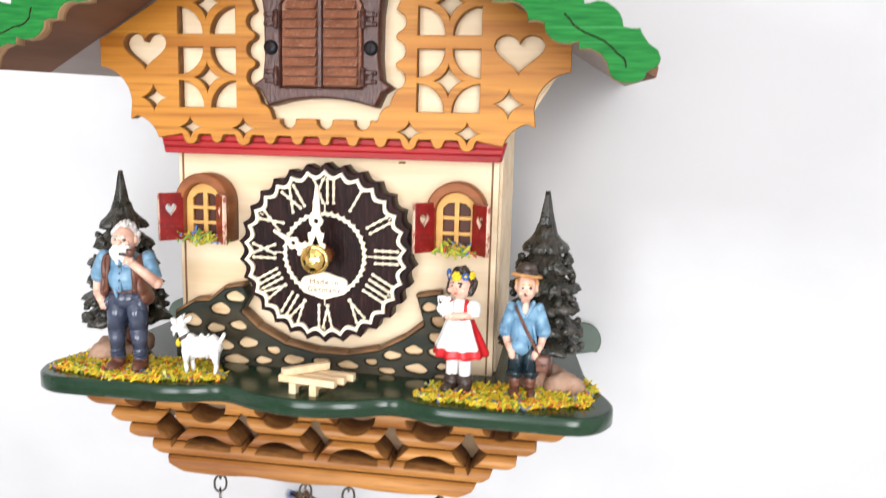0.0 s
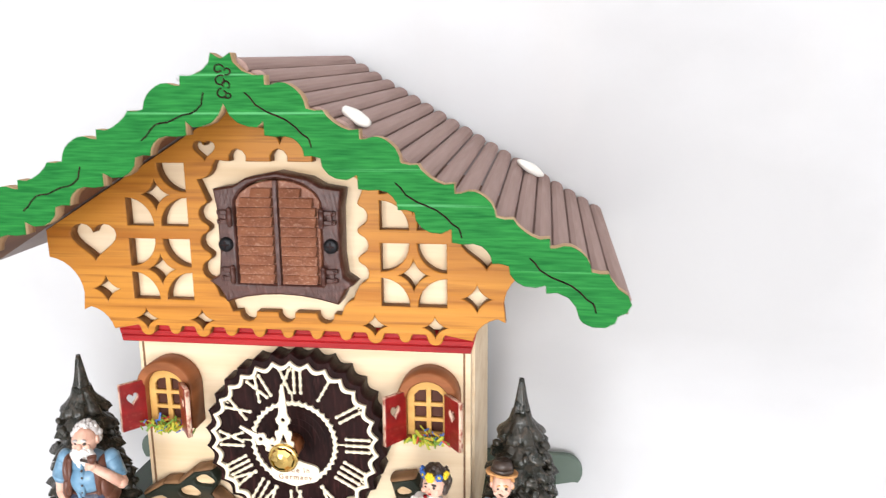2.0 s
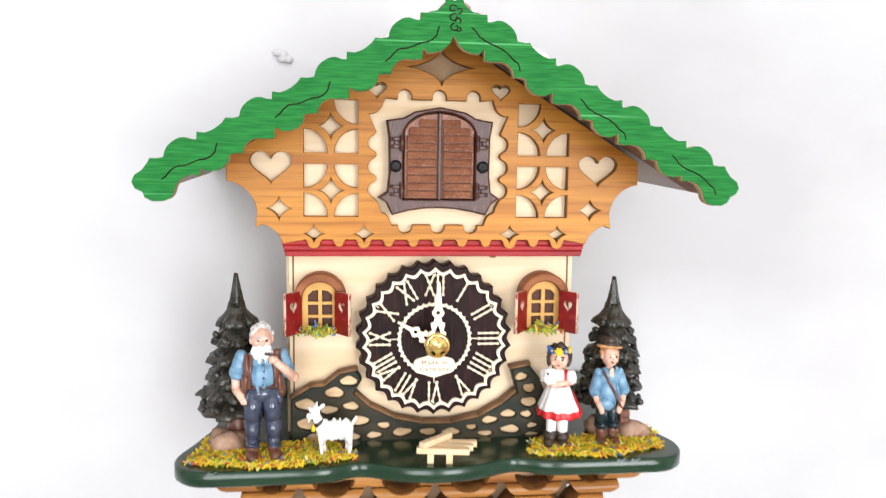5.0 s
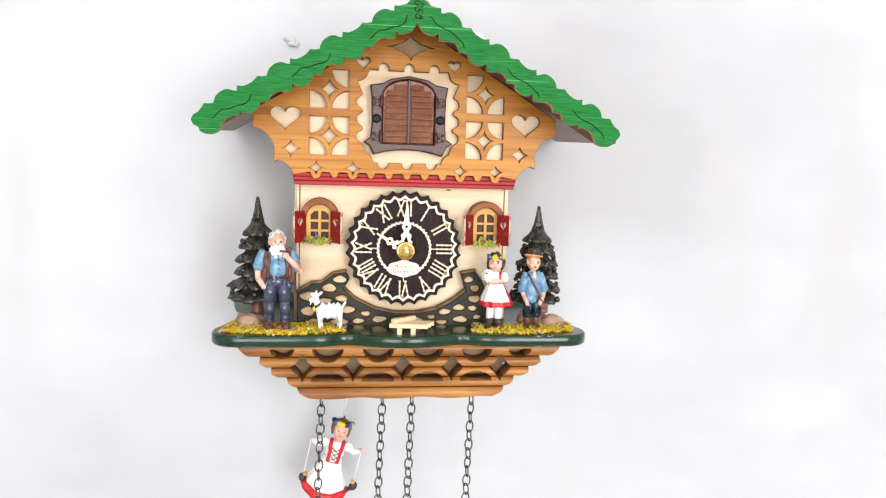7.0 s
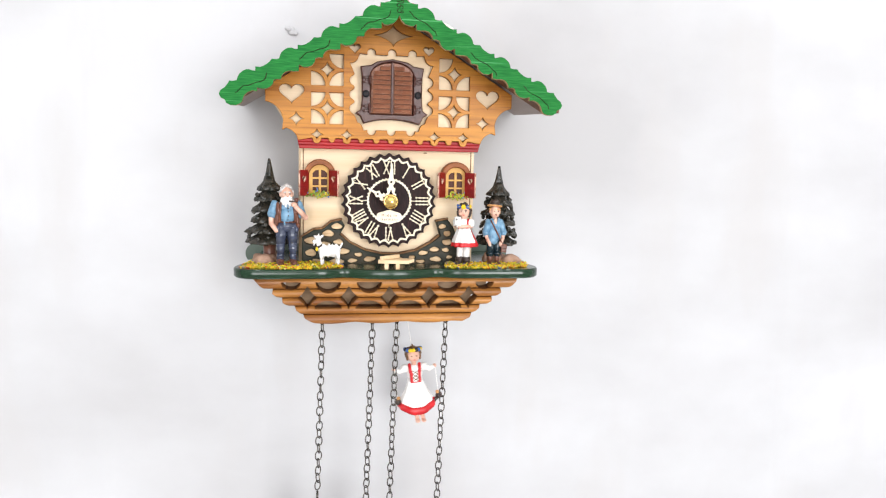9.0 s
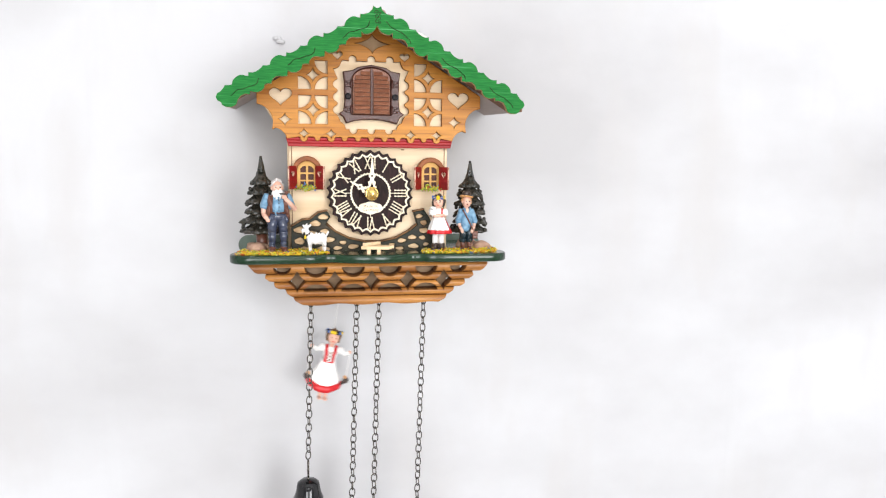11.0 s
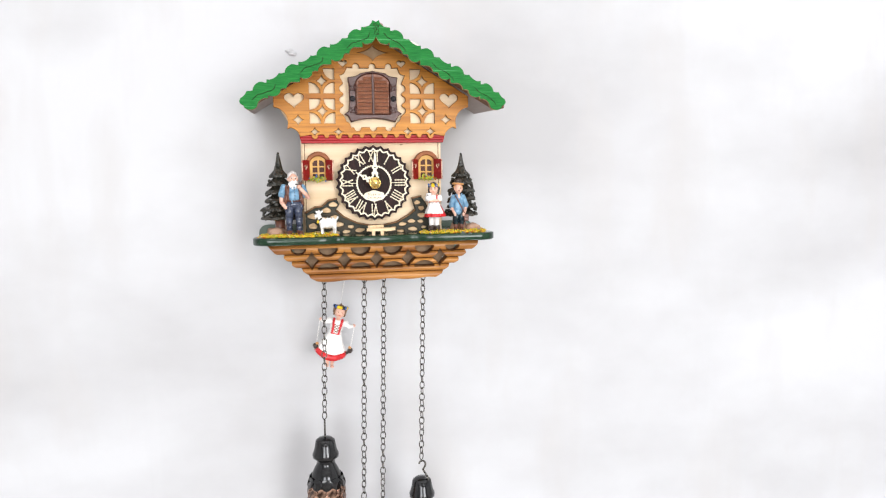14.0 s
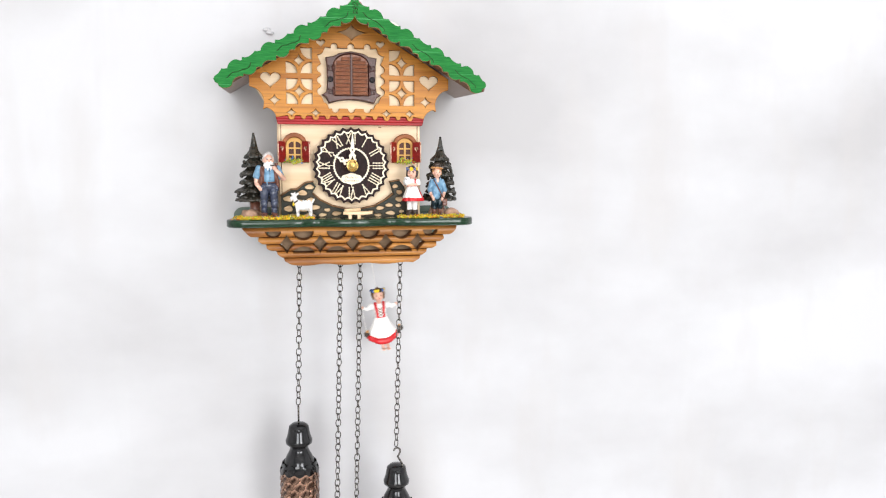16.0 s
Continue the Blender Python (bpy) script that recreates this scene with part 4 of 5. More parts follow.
# ---- fir trees ----


def fir(x, y, height, radius, seed, label, lump):
    tree = thing("toy_fir_tree", label, "toy tree", x, y, TRAY_TOP, "fir trees on the tray")
    rnd = random.Random(seed)
    phases = [rnd.uniform(0, 6.28) for _ in range(16)]
    bm = bmesh.new()
    base = height * 0.2
    tiers = 6
    # smooth spire above layered skirts of drooping boughs
    lathe(bm, [(radius * 0.30, height * 0.70), (radius * 0.22, height * 0.8), (radius * 0.13, height * 0.9), (radius * 0.075, height * 0.97), (radius * 0.05, height)], seg=16,
          ruffle=lambda a, z: 1 + 0.16 * math.sin(5 * a + phases[0]))
    for k in range(tiers):
        f = k / (tiers - 1)
        z0 = base + (height * 0.70 - base) * f
        r = radius * (1.0 - 0.42 * f) * rnd.uniform(0.92, 1.06)
        step = (height * 0.70 - base) / (tiers - 1)
        n, ph = 9 - (k > 3), phases[k + 1]
        ruf = lambda a, z, n=n, ph=ph, z0=z0, step=step: 1 + (0.30 * abs(math.sin(n * a / 2 + ph)) - 0.16 + 0.07 * math.sin(3 * a + 2 * ph) + 0.05 * math.sin(17 * a + ph)) * max(0.15, 1 - (z - z0) / step)
        lathe(bm, [(r * 0.45, z0 + step * 0.05), (r * 0.86, z0 - step * 0.06), (r * 0.99, z0 + step * 0.04), (r * 0.94, z0 + step * 0.30), (r * 0.70, z0 + step * 0.58), (r * 0.50, z0 + step * 0.92),
                   (r * 0.40, z0 + step * 1.35)], seg=54, ruffle=ruf)
    for _ in range(60):
        f = rnd.random() ** 1.1
        a = rnd.uniform(0, 6.28)
        z = base + (height * 0.66 - base) * f
        r = radius * (0.98 - 0.42 * f)
        blob(bm, (r * math.cos(a), r * math.sin(a), z + rnd.uniform(-1, 2)), (rnd.uniform(1.2, 2.2), rnd.uniform(1.2, 2.2), rnd.uniform(0.9, 2.0)), rot=(rnd.uniform(-40, 40), 30, math.degrees(a)), seg=7, ring=5)
    bm.normal_update()
    for v in bm.verts:
        p = v.co * 420 + Vector((x, seed, 0))
        v.co += v.normal * (0.9 * noise.noise(p) + 0.5 * noise.noise(p * 2.7)) * MM * (1 if v.co.z < height * 0.68 * MM else 0.35)
    part("crown", bm, M_TREE, tree, "dark grey-green carved boughs")
    bm = bmesh.new()
    lathe(bm, [(radius * 0.34, 0), (radius * 0.28, base * 0.5), (radius * 0.3, base * 1.2)], seg=14)
    part("trunk", bm, M_BROWN, tree)
    bm = bmesh.new()
    for _ in range(9):
        a = rnd.uniform(0, 6.28)
        blob(bm, (radius * 0.45 * math.cos(a), radius * 0.4 * math.sin(a), rnd.uniform(1, 4)), (rnd.uniform(4, 6.5), rnd.uniform(3.5, 5), rnd.uniform(3, 5)), rot=(0, rnd.uniform(-20, 20), rnd.uniform(0, 90)), seg=10, ring=8)
    for dx, dz, k in ((0, 2.2, 1.0), (3.4, 1.6, 0.8), (-3.6, 1.4, 0.75)):
        blob(bm, (lump[0] + dx, lump[1], dz), (6.4 * k, 5.0 * k, 5.6 * k), rot=(0, 0, 20 * dx), seg=18, ring=12)
    for v in bm.verts:
        v.co += v.co.normalized() * (1.1 * noise.noise(v.co * 330 + Vector((seed, 0, 0))) + 0.5 * noise.noise(v.co * 800)) * MM
        v.co.z = max(v.co.z, 0)
    part("earth_mound", bm, M_EARTH, tree, "brown painted mound of earth")
    return tree


fir(-82.0, -5.3, 72.1, 15, 3, "dark carved toy fir tree behind the old man figurine", (-3, -9))
fir(79.2, -4.8, 70.1, 14.5, 8, "dark carved toy fir tree behind the boy figurine", (8.5, -8))

# ---- figurines, each one plain painted mesh ----


def figurine(name, label, category, bm, mats, x, y, z=TRAY_TOP, turn_z=0, scale=1.0, stretch=(1, 1, 1)):
    bm.normal_update()
    for v in bm.verts:
        p = v.co * 300
        v.co += v.normal * (0.42 * noise.noise(p) + 0.22 * noise.noise(p * 2.9 + Vector((7, 3, 1)))) * MM
    bmesh.ops.scale(bm, verts=bm.verts, vec=stretch)
    me = mesh_from(bm, name, mats)
    ob = new(name, me)
    ob.matrix_world = pose(x * MM, y * MM, CLOCK_Z + z * MM, 0, 0, turn_z) @ Matrix.Scale(scale, 4)
    return tagged(ob, label, category)




def curls(bm, center, radii, count, size, index, seed, keep):
    """Small locks over an ellipsoid, where keep(direction) holds."""
    rnd = random.Random(seed)
    while count:
        d = Vector((rnd.gauss(0, 1), rnd.gauss(0, 1), rnd.gauss(0, 1))).normalized()
        if keep(d):
            c = [center[i] + radii[i] * d[i] * 0.97 for i in range(3)]
            k = size * rnd.uniform(0.75, 1.3)
            blob(bm, c, (k, k, k * rnd.uniform(1.0, 1.7)), index, (rnd.uniform(-35, 35), rnd.uniform(-35, 35), rnd.uniform(0, 180)), 7, 5)
            count -= 1


# bearded old man: skin 0, white 1, blue 2, denim 3, brown 4, dark 5, grey hair 6
bm = bmesh.new()
for sx in (-1, 1):
    # trousers with a crease at the knee and bunched hems over the boots
    limb(bm, (sx * 4.6, 0.2, 6.0), (sx * 4.5, -0.4, 10), 3.0, 2.7, 3)
    limb(bm, (sx * 4.5, -0.4, 9), (sx * 4.4, -0.6, 16), 2.7, 3.4, 3)
    limb(bm, (sx * 4.4, -0.6, 16), (sx * 3.7, 0.2, 27), 3.5, 4.5, 3)
    for k, (z, r) in enumerate(((6.0, 3.1), (7.8, 2.9), (14.8, 3.3), (17.2, 3.4))):
        blob(bm, (sx * 4.5 + 0.3 * (-1) ** k, -0.7, z), (r, r * 0.95, 0.8), 3, (8 * sx, 14 * (-1) ** k, 0), 14, 8)
    blob(bm, (sx * 6.6, -2.4, 26), (1.6, 2.0, 3.2), 3, (0, sx * -18, 0), 10, 8)
    blob(bm, (sx * 4.9, -2.4, 2.6), (2.7, 4.9, 2.5), 4)
    blob(bm, (sx * 4.7, -0.4, 4.2), (2.9, 3.1, 2.2), 4)
    box(bm, sx * 4.9 - 2.3, sx * 4.9 + 2.3, -6.6, 2.4, 0, 0.7, 5, 0.3)
blob(bm, (0, 0, 27.6), (7.6, 5.2, 4.6), 3)
blob(bm, (0, -0.2, 30.6), (7.3, 5.4, 1.3), 4)
# shirt: round belly, chest, placket, collar
blob(bm, (0, -0.9, 35.2), (7.0, 5.9, 6.4), 2)
blob(bm, (0, 0, 40.2), (7.9, 5.0, 4.6), 2)
limb(bm, (0.4, -6.5, 31.4), (0.3, -5.4, 42), 0.8, 0.6, 2, 8)
for sx in (-1, 1):
    blob(bm, (sx * 2.6, -4.9, 33 + sx), (0.7, 0.9, 3.6), 2, (0, sx * 16, 0), 8, 8)
    # waistcoat hanging open
    blob(bm, (sx * 6.2, -1.4, 38.6), (2.1, 4.7, 5.4), 4, (0, sx * 6, 0))
    blob(bm, (sx * 7.0, -0.6, 32.4), (2.0, 5.0, 5.2), 4, (0, sx * -8, 0))
    limb(bm, (sx * 4.6, -4.6, 43), (sx * 5.6, -5.2, 31.4), 0.8, 0.9, 4, 8)
    # rolled sleeves
    limb(bm, (sx * 8.4, 0, 41.6), (sx * 10.4, -0.2, 35.8), 3.2, 3.3, 2)
    blob(bm, (sx * 10.5, -0.2, 35.0), (3.5, 3.4, 1.1), 2, (0, sx * -18, 0), 14, 8)
blob(bm, (7.6, 0.4, 28.4), (2.2, 4.6, 3.4), 4, (0, -14, 0))
limb(bm, (-10.8, -0.2, 35), (-10.9, -1.0, 29.6), 2.1, 1.8, 0)
limb(bm, (-10.9, -1.0, 29.6), (-8.2, -2.6, 25.6), 1.8, 1.7, 0)
blob(bm, (-7.8, -3.0, 25.2), (1.9, 1.5, 1.9), 0)
limb(bm, (10.9, -0.6, 35), (13.0, -2.4, 33.6), 2.2, 2.2, 0)
limb(bm, (13.0, -2.4, 33.6), (5.0, -6.6, 41.6), 2.1, 1.5, 0)
blob(bm, (4.4, -7.0, 42.4), (2.0, 1.6, 1.7), 0)
for k in range(4):
    limb(bm, (3.0 + 0.2 * k, -7.9, 41.4 + 0.75 * k), (4.9, -8.2, 41.7 + 0.75 * k), 0.45, 0.45, 0, 6)
limb(bm, (1.4, -7.2, 44.6), (5.6, -8.6, 44.4), 0.45, 0.6, 5)
lathe(bm, [(0.9, 43.9), (1.5, 44.6), (1.6, 46.4), (1.2, 46.6)], 4, 12, (5.9, -8.7))
# head: broad face, receding hair, full beard
blob(bm, (0, -0.8, 48.6), (4.2, 4.3, 5.0), 0)
blob(bm, (0, 1.7, 50.2), (4.5, 3.7, 4.4), 6)
curls(bm, (0, 0.9, 50.0), (4.6, 4.2, 4.5), 60, 0.85, 6, 11, lambda d: d.z > 0.0 and d.y > -0.55 or d.y > 0.1)
curls(bm, (0, -2.8, 44.2), (3.9, 2.7, 3.9), 60, 0.8, 1, 12, lambda d: d.y < 0.2)
blob(bm, (0, -2.9, 44.4), (3.8, 2.5, 3.6), 1)
for sx in (-1, 1):
    blob(bm, (sx * 4.3, -0.2, 48.6), (0.8, 1.1, 1.5), 0, seg=8, ring=6)
    blob(bm, (sx * 1.6, -4.6, 49.2), (0.62, 0.4, 0.36), 5, seg=8, ring=6)
    blob(bm, (sx * 1.7, -4.8, 50.3), (1.1, 0.5, 0.4), 6, (0, sx * 12, 0), 8, 6)
    blob(bm, (sx * 1.5, -5.2, 46.7), (1.8, 0.9, 0.7), 1, (0, sx * 18, 0), 10, 6)
    blob(bm, (sx * 2.4, -4.0, 47.9), (1.1, 0.9, 0.9), 0, seg=8, ring=6)
blob(bm, (0, -5.4, 48.2), (0.85, 1.0, 1.1), 0, seg=10, ring=8)
for z in (32.4, 35, 37.6, 40):
    blob(bm, (0.4, -7.2 + abs(z - 34) * 0.14, z), (0.48, 0.35, 0.48), 5, seg=8, ring=6)
figurine("old_man_figurine", "painted old man figurine with white beard, blue shirt and brown waistcoat", "figurine", bm, [M_SKIN, M_WHITE, M_BLUE, M_DENIM, M_BROWN, M_DARK, M_HAIRWHITE], -69.6, -24, turn_z=8, scale=1.0, stretch=(0.92, 1, 1))

# white goat: white 0, yellow 1, dark 2
bm = bmesh.new()
blob(bm, (0, 0, 9.0), (7.4, 3.1, 3.2), 0)
blob(bm, (5.2, 0, 9.4), (3.4, 3.0, 3.3), 0)
blob(bm, (-4.6, 0, 9.6), (3.2, 3.0, 3.4), 0)
curls(bm, (0, 0, 9.1), (7.6, 2.9, 2.9), 60, 0.7, 0, 21, lambda d: True)
for x, y in ((-5.6, -1.6), (-4.4, 1.6), (6.4, -1.6), (5.2, 1.6)):
    bend = 0.7 if x > 0 else -0.2
    limb(bm, (x, y, 8), (x + bend, y, 4.2), 1.9, 1.0, 0)
    limb(bm, (x + bend, y, 4.2), (x + 0.2, y, 1.0), 0.95, 0.8, 0)
    blob(bm, (x + 0.1, y, 0.7), (1.1, 1.1, 0.7), 2, seg=8, ring=6)
limb(bm, (-5.6, 0, 10), (-8.0, 0, 14), 2.4, 1.8, 0)
blob(bm, (-8.6, -0.5, 15.4), (2.6, 2.1, 2.1), 0, (0, -24, 0))
blob(bm, (-10.8, -0.6, 14.3), (1.6, 1.3, 1.2), 0)
for sy in (-1, 1):
    blob(bm, (-7.8 + sy * 2.2, sy * 1.6 - 1, 16.8), (2.0, 1.2, 0.9), 0, (0, sy * -24, sy * 20), 8, 6)
    limb(bm, (-8.2, sy * 0.9, 16.8), (-7.6, sy * 1.3, 18.0), 0.8, 0.45, 0, 6)
    blob(bm, (-9.8, sy * 1.7 - 0.3, 15.9), (0.75, 0.4, 0.5), 2, (0, 0, 0), 8, 6)
blob(bm, (-12.2, -0.6, 14.6), (0.5, 0.8, 0.5), 2, seg=6, ring=5)
blob(bm, (-11.2, -0.6, 12.8), (0.6, 0.6, 1.2), 0, seg=6, ring=5)
limb(bm, (-6.6, 0, 11.2), (-7.1, 0, 12.3), 2.6, 2.4, 2, 10, False)
blob(bm, (-9.0, -1.0, 10.2), (1.1, 1.1, 1.3), 1, seg=8, ring=6)
limb(bm, (8.2, 0, 11.2), (9.8, 0, 13.0), 0.9, 0.7, 0, 8)
figurine("goat_figurine", "small white goat figurine with a yellow bell", "figurine", bm, [M_WHITE, M_SUN, M_DARK], -41.6, -24, turn_z=0, scale=1.0, stretch=(0.90, 1.0, 1.22))


def sector_skirt(bm, profile, a0, a1, index, seg, ruffle, shell=0.5):
    """Part of a flared skirt between two angles, with thickness."""
    grid = []
    for off in (0.0, -shell):
        rows = []
        for r, z in profile:
            rows.append([bm.verts.new(((r * ruffle(a) + off) * math.cos(a) * MM, (r * ruffle(a) + off) * math.sin(a) * MM, z * MM))
                         for a in [radians(a0 + (a1 - a0) * k / seg) for k in range(seg + 1)]])
        grid.append(rows)
    made = []
    n = len(profile)
    for rows in grid:
        for i in range(n - 1):
            for k in range(seg):
                made.append(bm.faces.new((rows[i][k], rows[i][k + 1], rows[i + 1][k + 1], rows[i + 1][k])))
    for i in (0, n - 1):
        for k in range(seg):
            made.append(bm.faces.new((grid[0][i][k], grid[0][i][k + 1], grid[1][i][k + 1], grid[1][i][k])))
    for k in (0, seg):
        for i in range(n - 1):
            made.append(bm.faces.new((grid[0][i][k], grid[0][i + 1][k], grid[1][i + 1][k], grid[1][i][k])))
    for f in made:
        f.material_index, f.smooth = index, True
    bmesh.ops.recalc_face_normals(bm, faces=made)


# girl with a lamb: skin 0, white 1, scarlet 2, dark 3, yellow 4, royal 5
bm = bmesh.new()
for sx in (-1, 1):
    limb(bm, (sx * 2.3, 0, 3), (sx * 2.2, 0, 15), 2.0, 2.3, 1)
    blob(bm, (sx * 2.7, -1.6, 1.9), (2.4, 3.8, 2.0), 3)
    limb(bm, (sx * 2.5, 0, 1.8), (sx * 2.4, 0, 5.0), 2.4, 2.6, 3)
    blob(bm, (sx * 2.4, 0, 5.6), (2.8, 2.8, 0.8), 3, seg=12, ring=8)
pleat = lambda a: 1 + 0.05 * math.sin(11 * a) + 0.09 * math.cos(a)
lathe(bm, [(6.8, 14.2), (8.9, 13.6), (8.8, 14.6), (7.8, 17.2), (6.4, 20.4), (4.9, 23.8), (4.2, 25.6)], 2, 66, ruffle=lambda a, z: pleat(a))
sector_skirt(bm, [(8.5, 16.4), (8.1, 17.4), (6.7, 20.6), (5.2, 24.0), (4.5, 25.8)], 170, 334, 1, 30, pleat)
blob(bm, (0, 0, 27.8), (4.4, 3.4, 4.6), 1)
blob(bm, (0, 0, 25.4), (4.5, 3.7, 0.9), 2, seg=14, ring=8)
for sx in (-1, 1):
    limb(bm, (sx * 2.7, -3.1, 26), (sx * 3.0, -1.4, 31.6), 0.75, 0.7, 2, 8)
    limb(bm, (sx * 3.0, -1.4, 31.6), (sx * 2.7, 3.0, 27), 0.7, 0.75, 2, 8)
    blob(bm, (sx * 4.9, -0.4, 29.4), (2.5, 2.5, 2.7), 1)
    blob(bm, (sx * 5.4, -0.9, 27.4), (1.9, 1.9, 0.7), 1, seg=10, ring=6)
    limb(bm, (sx * 5.2, -1, 27.2), (sx * 0.6 - 1.6, -5, 26.9), 1.4, 1.1, 0)
    blob(bm, (sx * 0.6 - 1.7, -5.2, 27), (1.2, 1.1, 1.0), 0, seg=8, ring=6)
blob(bm, (-3.0, -4.6, 29.2), (2.4, 1.9, 2.6), 1)
curls(bm, (-3.0, -4.6, 29.4), (2.5, 2.0, 2.7), 18, 0.55, 1, 31, lambda d: d.y < 0.3)
blob(bm, (-3.8, -5.4, 32.3), (1.7, 1.5, 1.6), 1)
for sx in (-1, 1):
    blob(bm, (-3.8 + sx * 1.6, -5.0, 32.9), (0.9, 0.5, 0.5), 1, (0, sx * 20, 0), 6, 5)
    blob(bm, (-3.9 + sx * 0.6, -6.8, 32.6), (0.28, 0.25, 0.28), 3, seg=6, ring=5)
blob(bm, (-4.0, -6.9, 31.8), (0.45, 0.3, 0.3), 3, seg=6, ring=5)
limb(bm, (0, 0, 31), (0, -0.2, 34), 1.5, 1.6, 0, 10)
blob(bm, (0, -0.5, 36.6), (3.9, 3.8, 4.2), 0)
blob(bm, (0, 1.0, 37.8), (4.4, 4.0, 4.3), 3)
curls(bm, (0, 0.8, 37.4), (4.5, 4.1, 4.4), 80, 0.85, 3, 32, lambda d: d.y > -0.15 or d.z > 0.72)
for sx in (-1, 1):
    blob(bm, (sx * 3.9, -0.2, 35.2), (1.1, 1.8, 2.2), 3, seg=8, ring=8)
    blob(bm, (sx * 1.4, -4.05, 36.9), (0.5, 0.35, 0.36), 3, seg=8, ring=6)
    blob(bm, (sx * 1.4, -4.0, 37.9), (0.8, 0.3, 0.2), 3, (0, sx * 10, 0), 8, 5)
    blob(bm, (sx * 2.1, -3.4, 35.4), (1.0, 0.8, 0.9), 0, seg=8, ring=6)
blob(bm, (0, -4.4, 36.0), (0.5, 0.6, 0.6), 0, seg=8, ring=6)
blob(bm, (0, -4.0, 34.5), (0.8, 0.4, 0.3), 2, seg=8, ring=5)
for k in range(5):
    a = radians(194 + 38 * k)
    big = 1.3 if k == 2 else 1.0
    c = (4.3 * math.cos(a), 0.5 + 4.1 * math.sin(a), 40.2)
    for n in range(6):
        b = radians(60 * n)
        blob(bm, (c[0] - 0.78 * big * math.sin(a) * math.cos(b), c[1] + 0.78 * big * math.cos(a) * math.cos(b), c[2] + 0.78 * big * math.sin(b)), (0.6 * big,) * 3, 4 if k in (2, 4) else 5, seg=8, ring=6)
    blob(bm, c, (0.7 * big,) * 3, 4, seg=8, ring=6)
figurine("girl_figurine", "painted girl figurine in white apron and red skirt holding a lamb", "figurine", bm, [M_SKIN, M_WHITE, M_SCARLET, M_DARK, M_SUN, M_ROYAL], 51.4, -19.8, turn_z=-16, scale=1.04)

# boy with hat: skin 0, blue 1, navy 2, brown 3, tan hat 4, dark 5
bm = bmesh.new()
for sx in (-1, 1):
    limb(bm, (sx * 2.9, 0, 2), (sx * 2.9, 0, 9), 1.9, 2.3, 3)
    for z in (4.2, 6.0, 7.6):
        blob(bm, (sx * 2.9, 0, z), (2.35, 2.35, 0.7), 3, (10 * sx, 8, 0), 12, 6)
    blob(bm, (sx * 3.1, -1.8, 1.6), (2.2, 3.8, 1.7), 3)
    limb(bm, (sx * 3.0, -0.2, 8.6), (sx * 2.5, 0, 18), 3.0, 3.3, 2)
    blob(bm, (sx * 3.0, -0.2, 8.4), (3.3, 3.3, 0.9), 2, seg=14, ring=8)
    for k in range(3):
        blob(bm, (sx * (2.0 + 0.9 * k), -2.7 + 0.3 * k, 12.6 + k), (0.6, 0.7, 3.4), 2, (0, sx * (8 - 7 * k), 0), 8, 8)
blob(bm, (0, 0, 18.0), (5.2, 3.6, 3.4), 2)
# loose shirt, its tail hanging over the trousers
blob(bm, (-0.4, -0.2, 21.6), (5.4, 4.2, 6.6), 1)
blob(bm, (-1.6, -1.4, 17.4), (4.0, 3.2, 3.2), 1, (0, 10, 0))
blob(bm, (0, 0, 28), (6.0, 3.5, 4.0), 1)
for k, (x, t_) in enumerate(((-3.2, 14), (-1.0, 6), (1.6, -10), (3.6, -16))):
    blob(bm, (x, -3.2, 21 + k % 2), (0.7, 0.9, 4.2), 1, (0, t_, 0), 8, 8)
for sx in (-1, 1):
    limb(bm, (sx * 5.2, 0, 29.4), (sx * 7.0, -0.6, 22.6), 2.2, 2.9, 1)
    blob(bm, (sx * 7.1, -0.7, 22.0), (3.1, 2.9, 0.9), 1, (0, sx * -16, 0), 12, 6)
    limb(bm, (sx * 7.2, -0.7, 22.2), (sx * 6.2, -2.2, 18.4), 1.6, 1.4, 0)
    limb(bm, (sx * 6.2, -2.2, 18.4), (sx * 4.6, -3.2, 15.6), 1.4, 1.3, 0)
    blob(bm, (sx * 4.4, -3.4, 15.0), (1.5, 1.3, 1.7), 0)
    limb(bm, (sx * 2.9, -1.6, 31.6), (sx * 0.4, -3.8, 27.6), 0.9, 0.7, 1, 8)
limb(bm, (-3.8, -2.8, 30.6), (0.8, -4.6, 23), 0.6, 0.6, 3, 8)
limb(bm, (0.8, -4.6, 23), (6.0, -3.8, 14.6), 0.6, 0.6, 3, 8)
box(bm, 4.6, 9.2, -4.8, -2.0, 9.4, 14.8, 3, 0.9)
box(bm, 4.4, 9.4, -5.2, -2.6, 11.6, 15.0, 3, 0.9)
blob(bm, (6.9, -5.3, 12.2), (0.5, 0.3, 0.5), 5, seg=8, ring=6)
limb(bm, (0, 0, 31), (0, -0.3, 34), 1.7, 1.8, 0)
blob(bm, (0, -3.1, 30.0), (1.3, 0.7, 2.4), 0)
blob(bm, (0, -0.7, 36.6), (3.7, 3.7, 4.2), 0)
blob(bm, (0, 1.2, 37.0), (3.9, 3.4, 3.6), 4)
curls(bm, (0, 0.8, 37.4), (4.0, 3.7, 3.4), 34, 0.7, 4, 41, lambda d: d.y > -0.2)
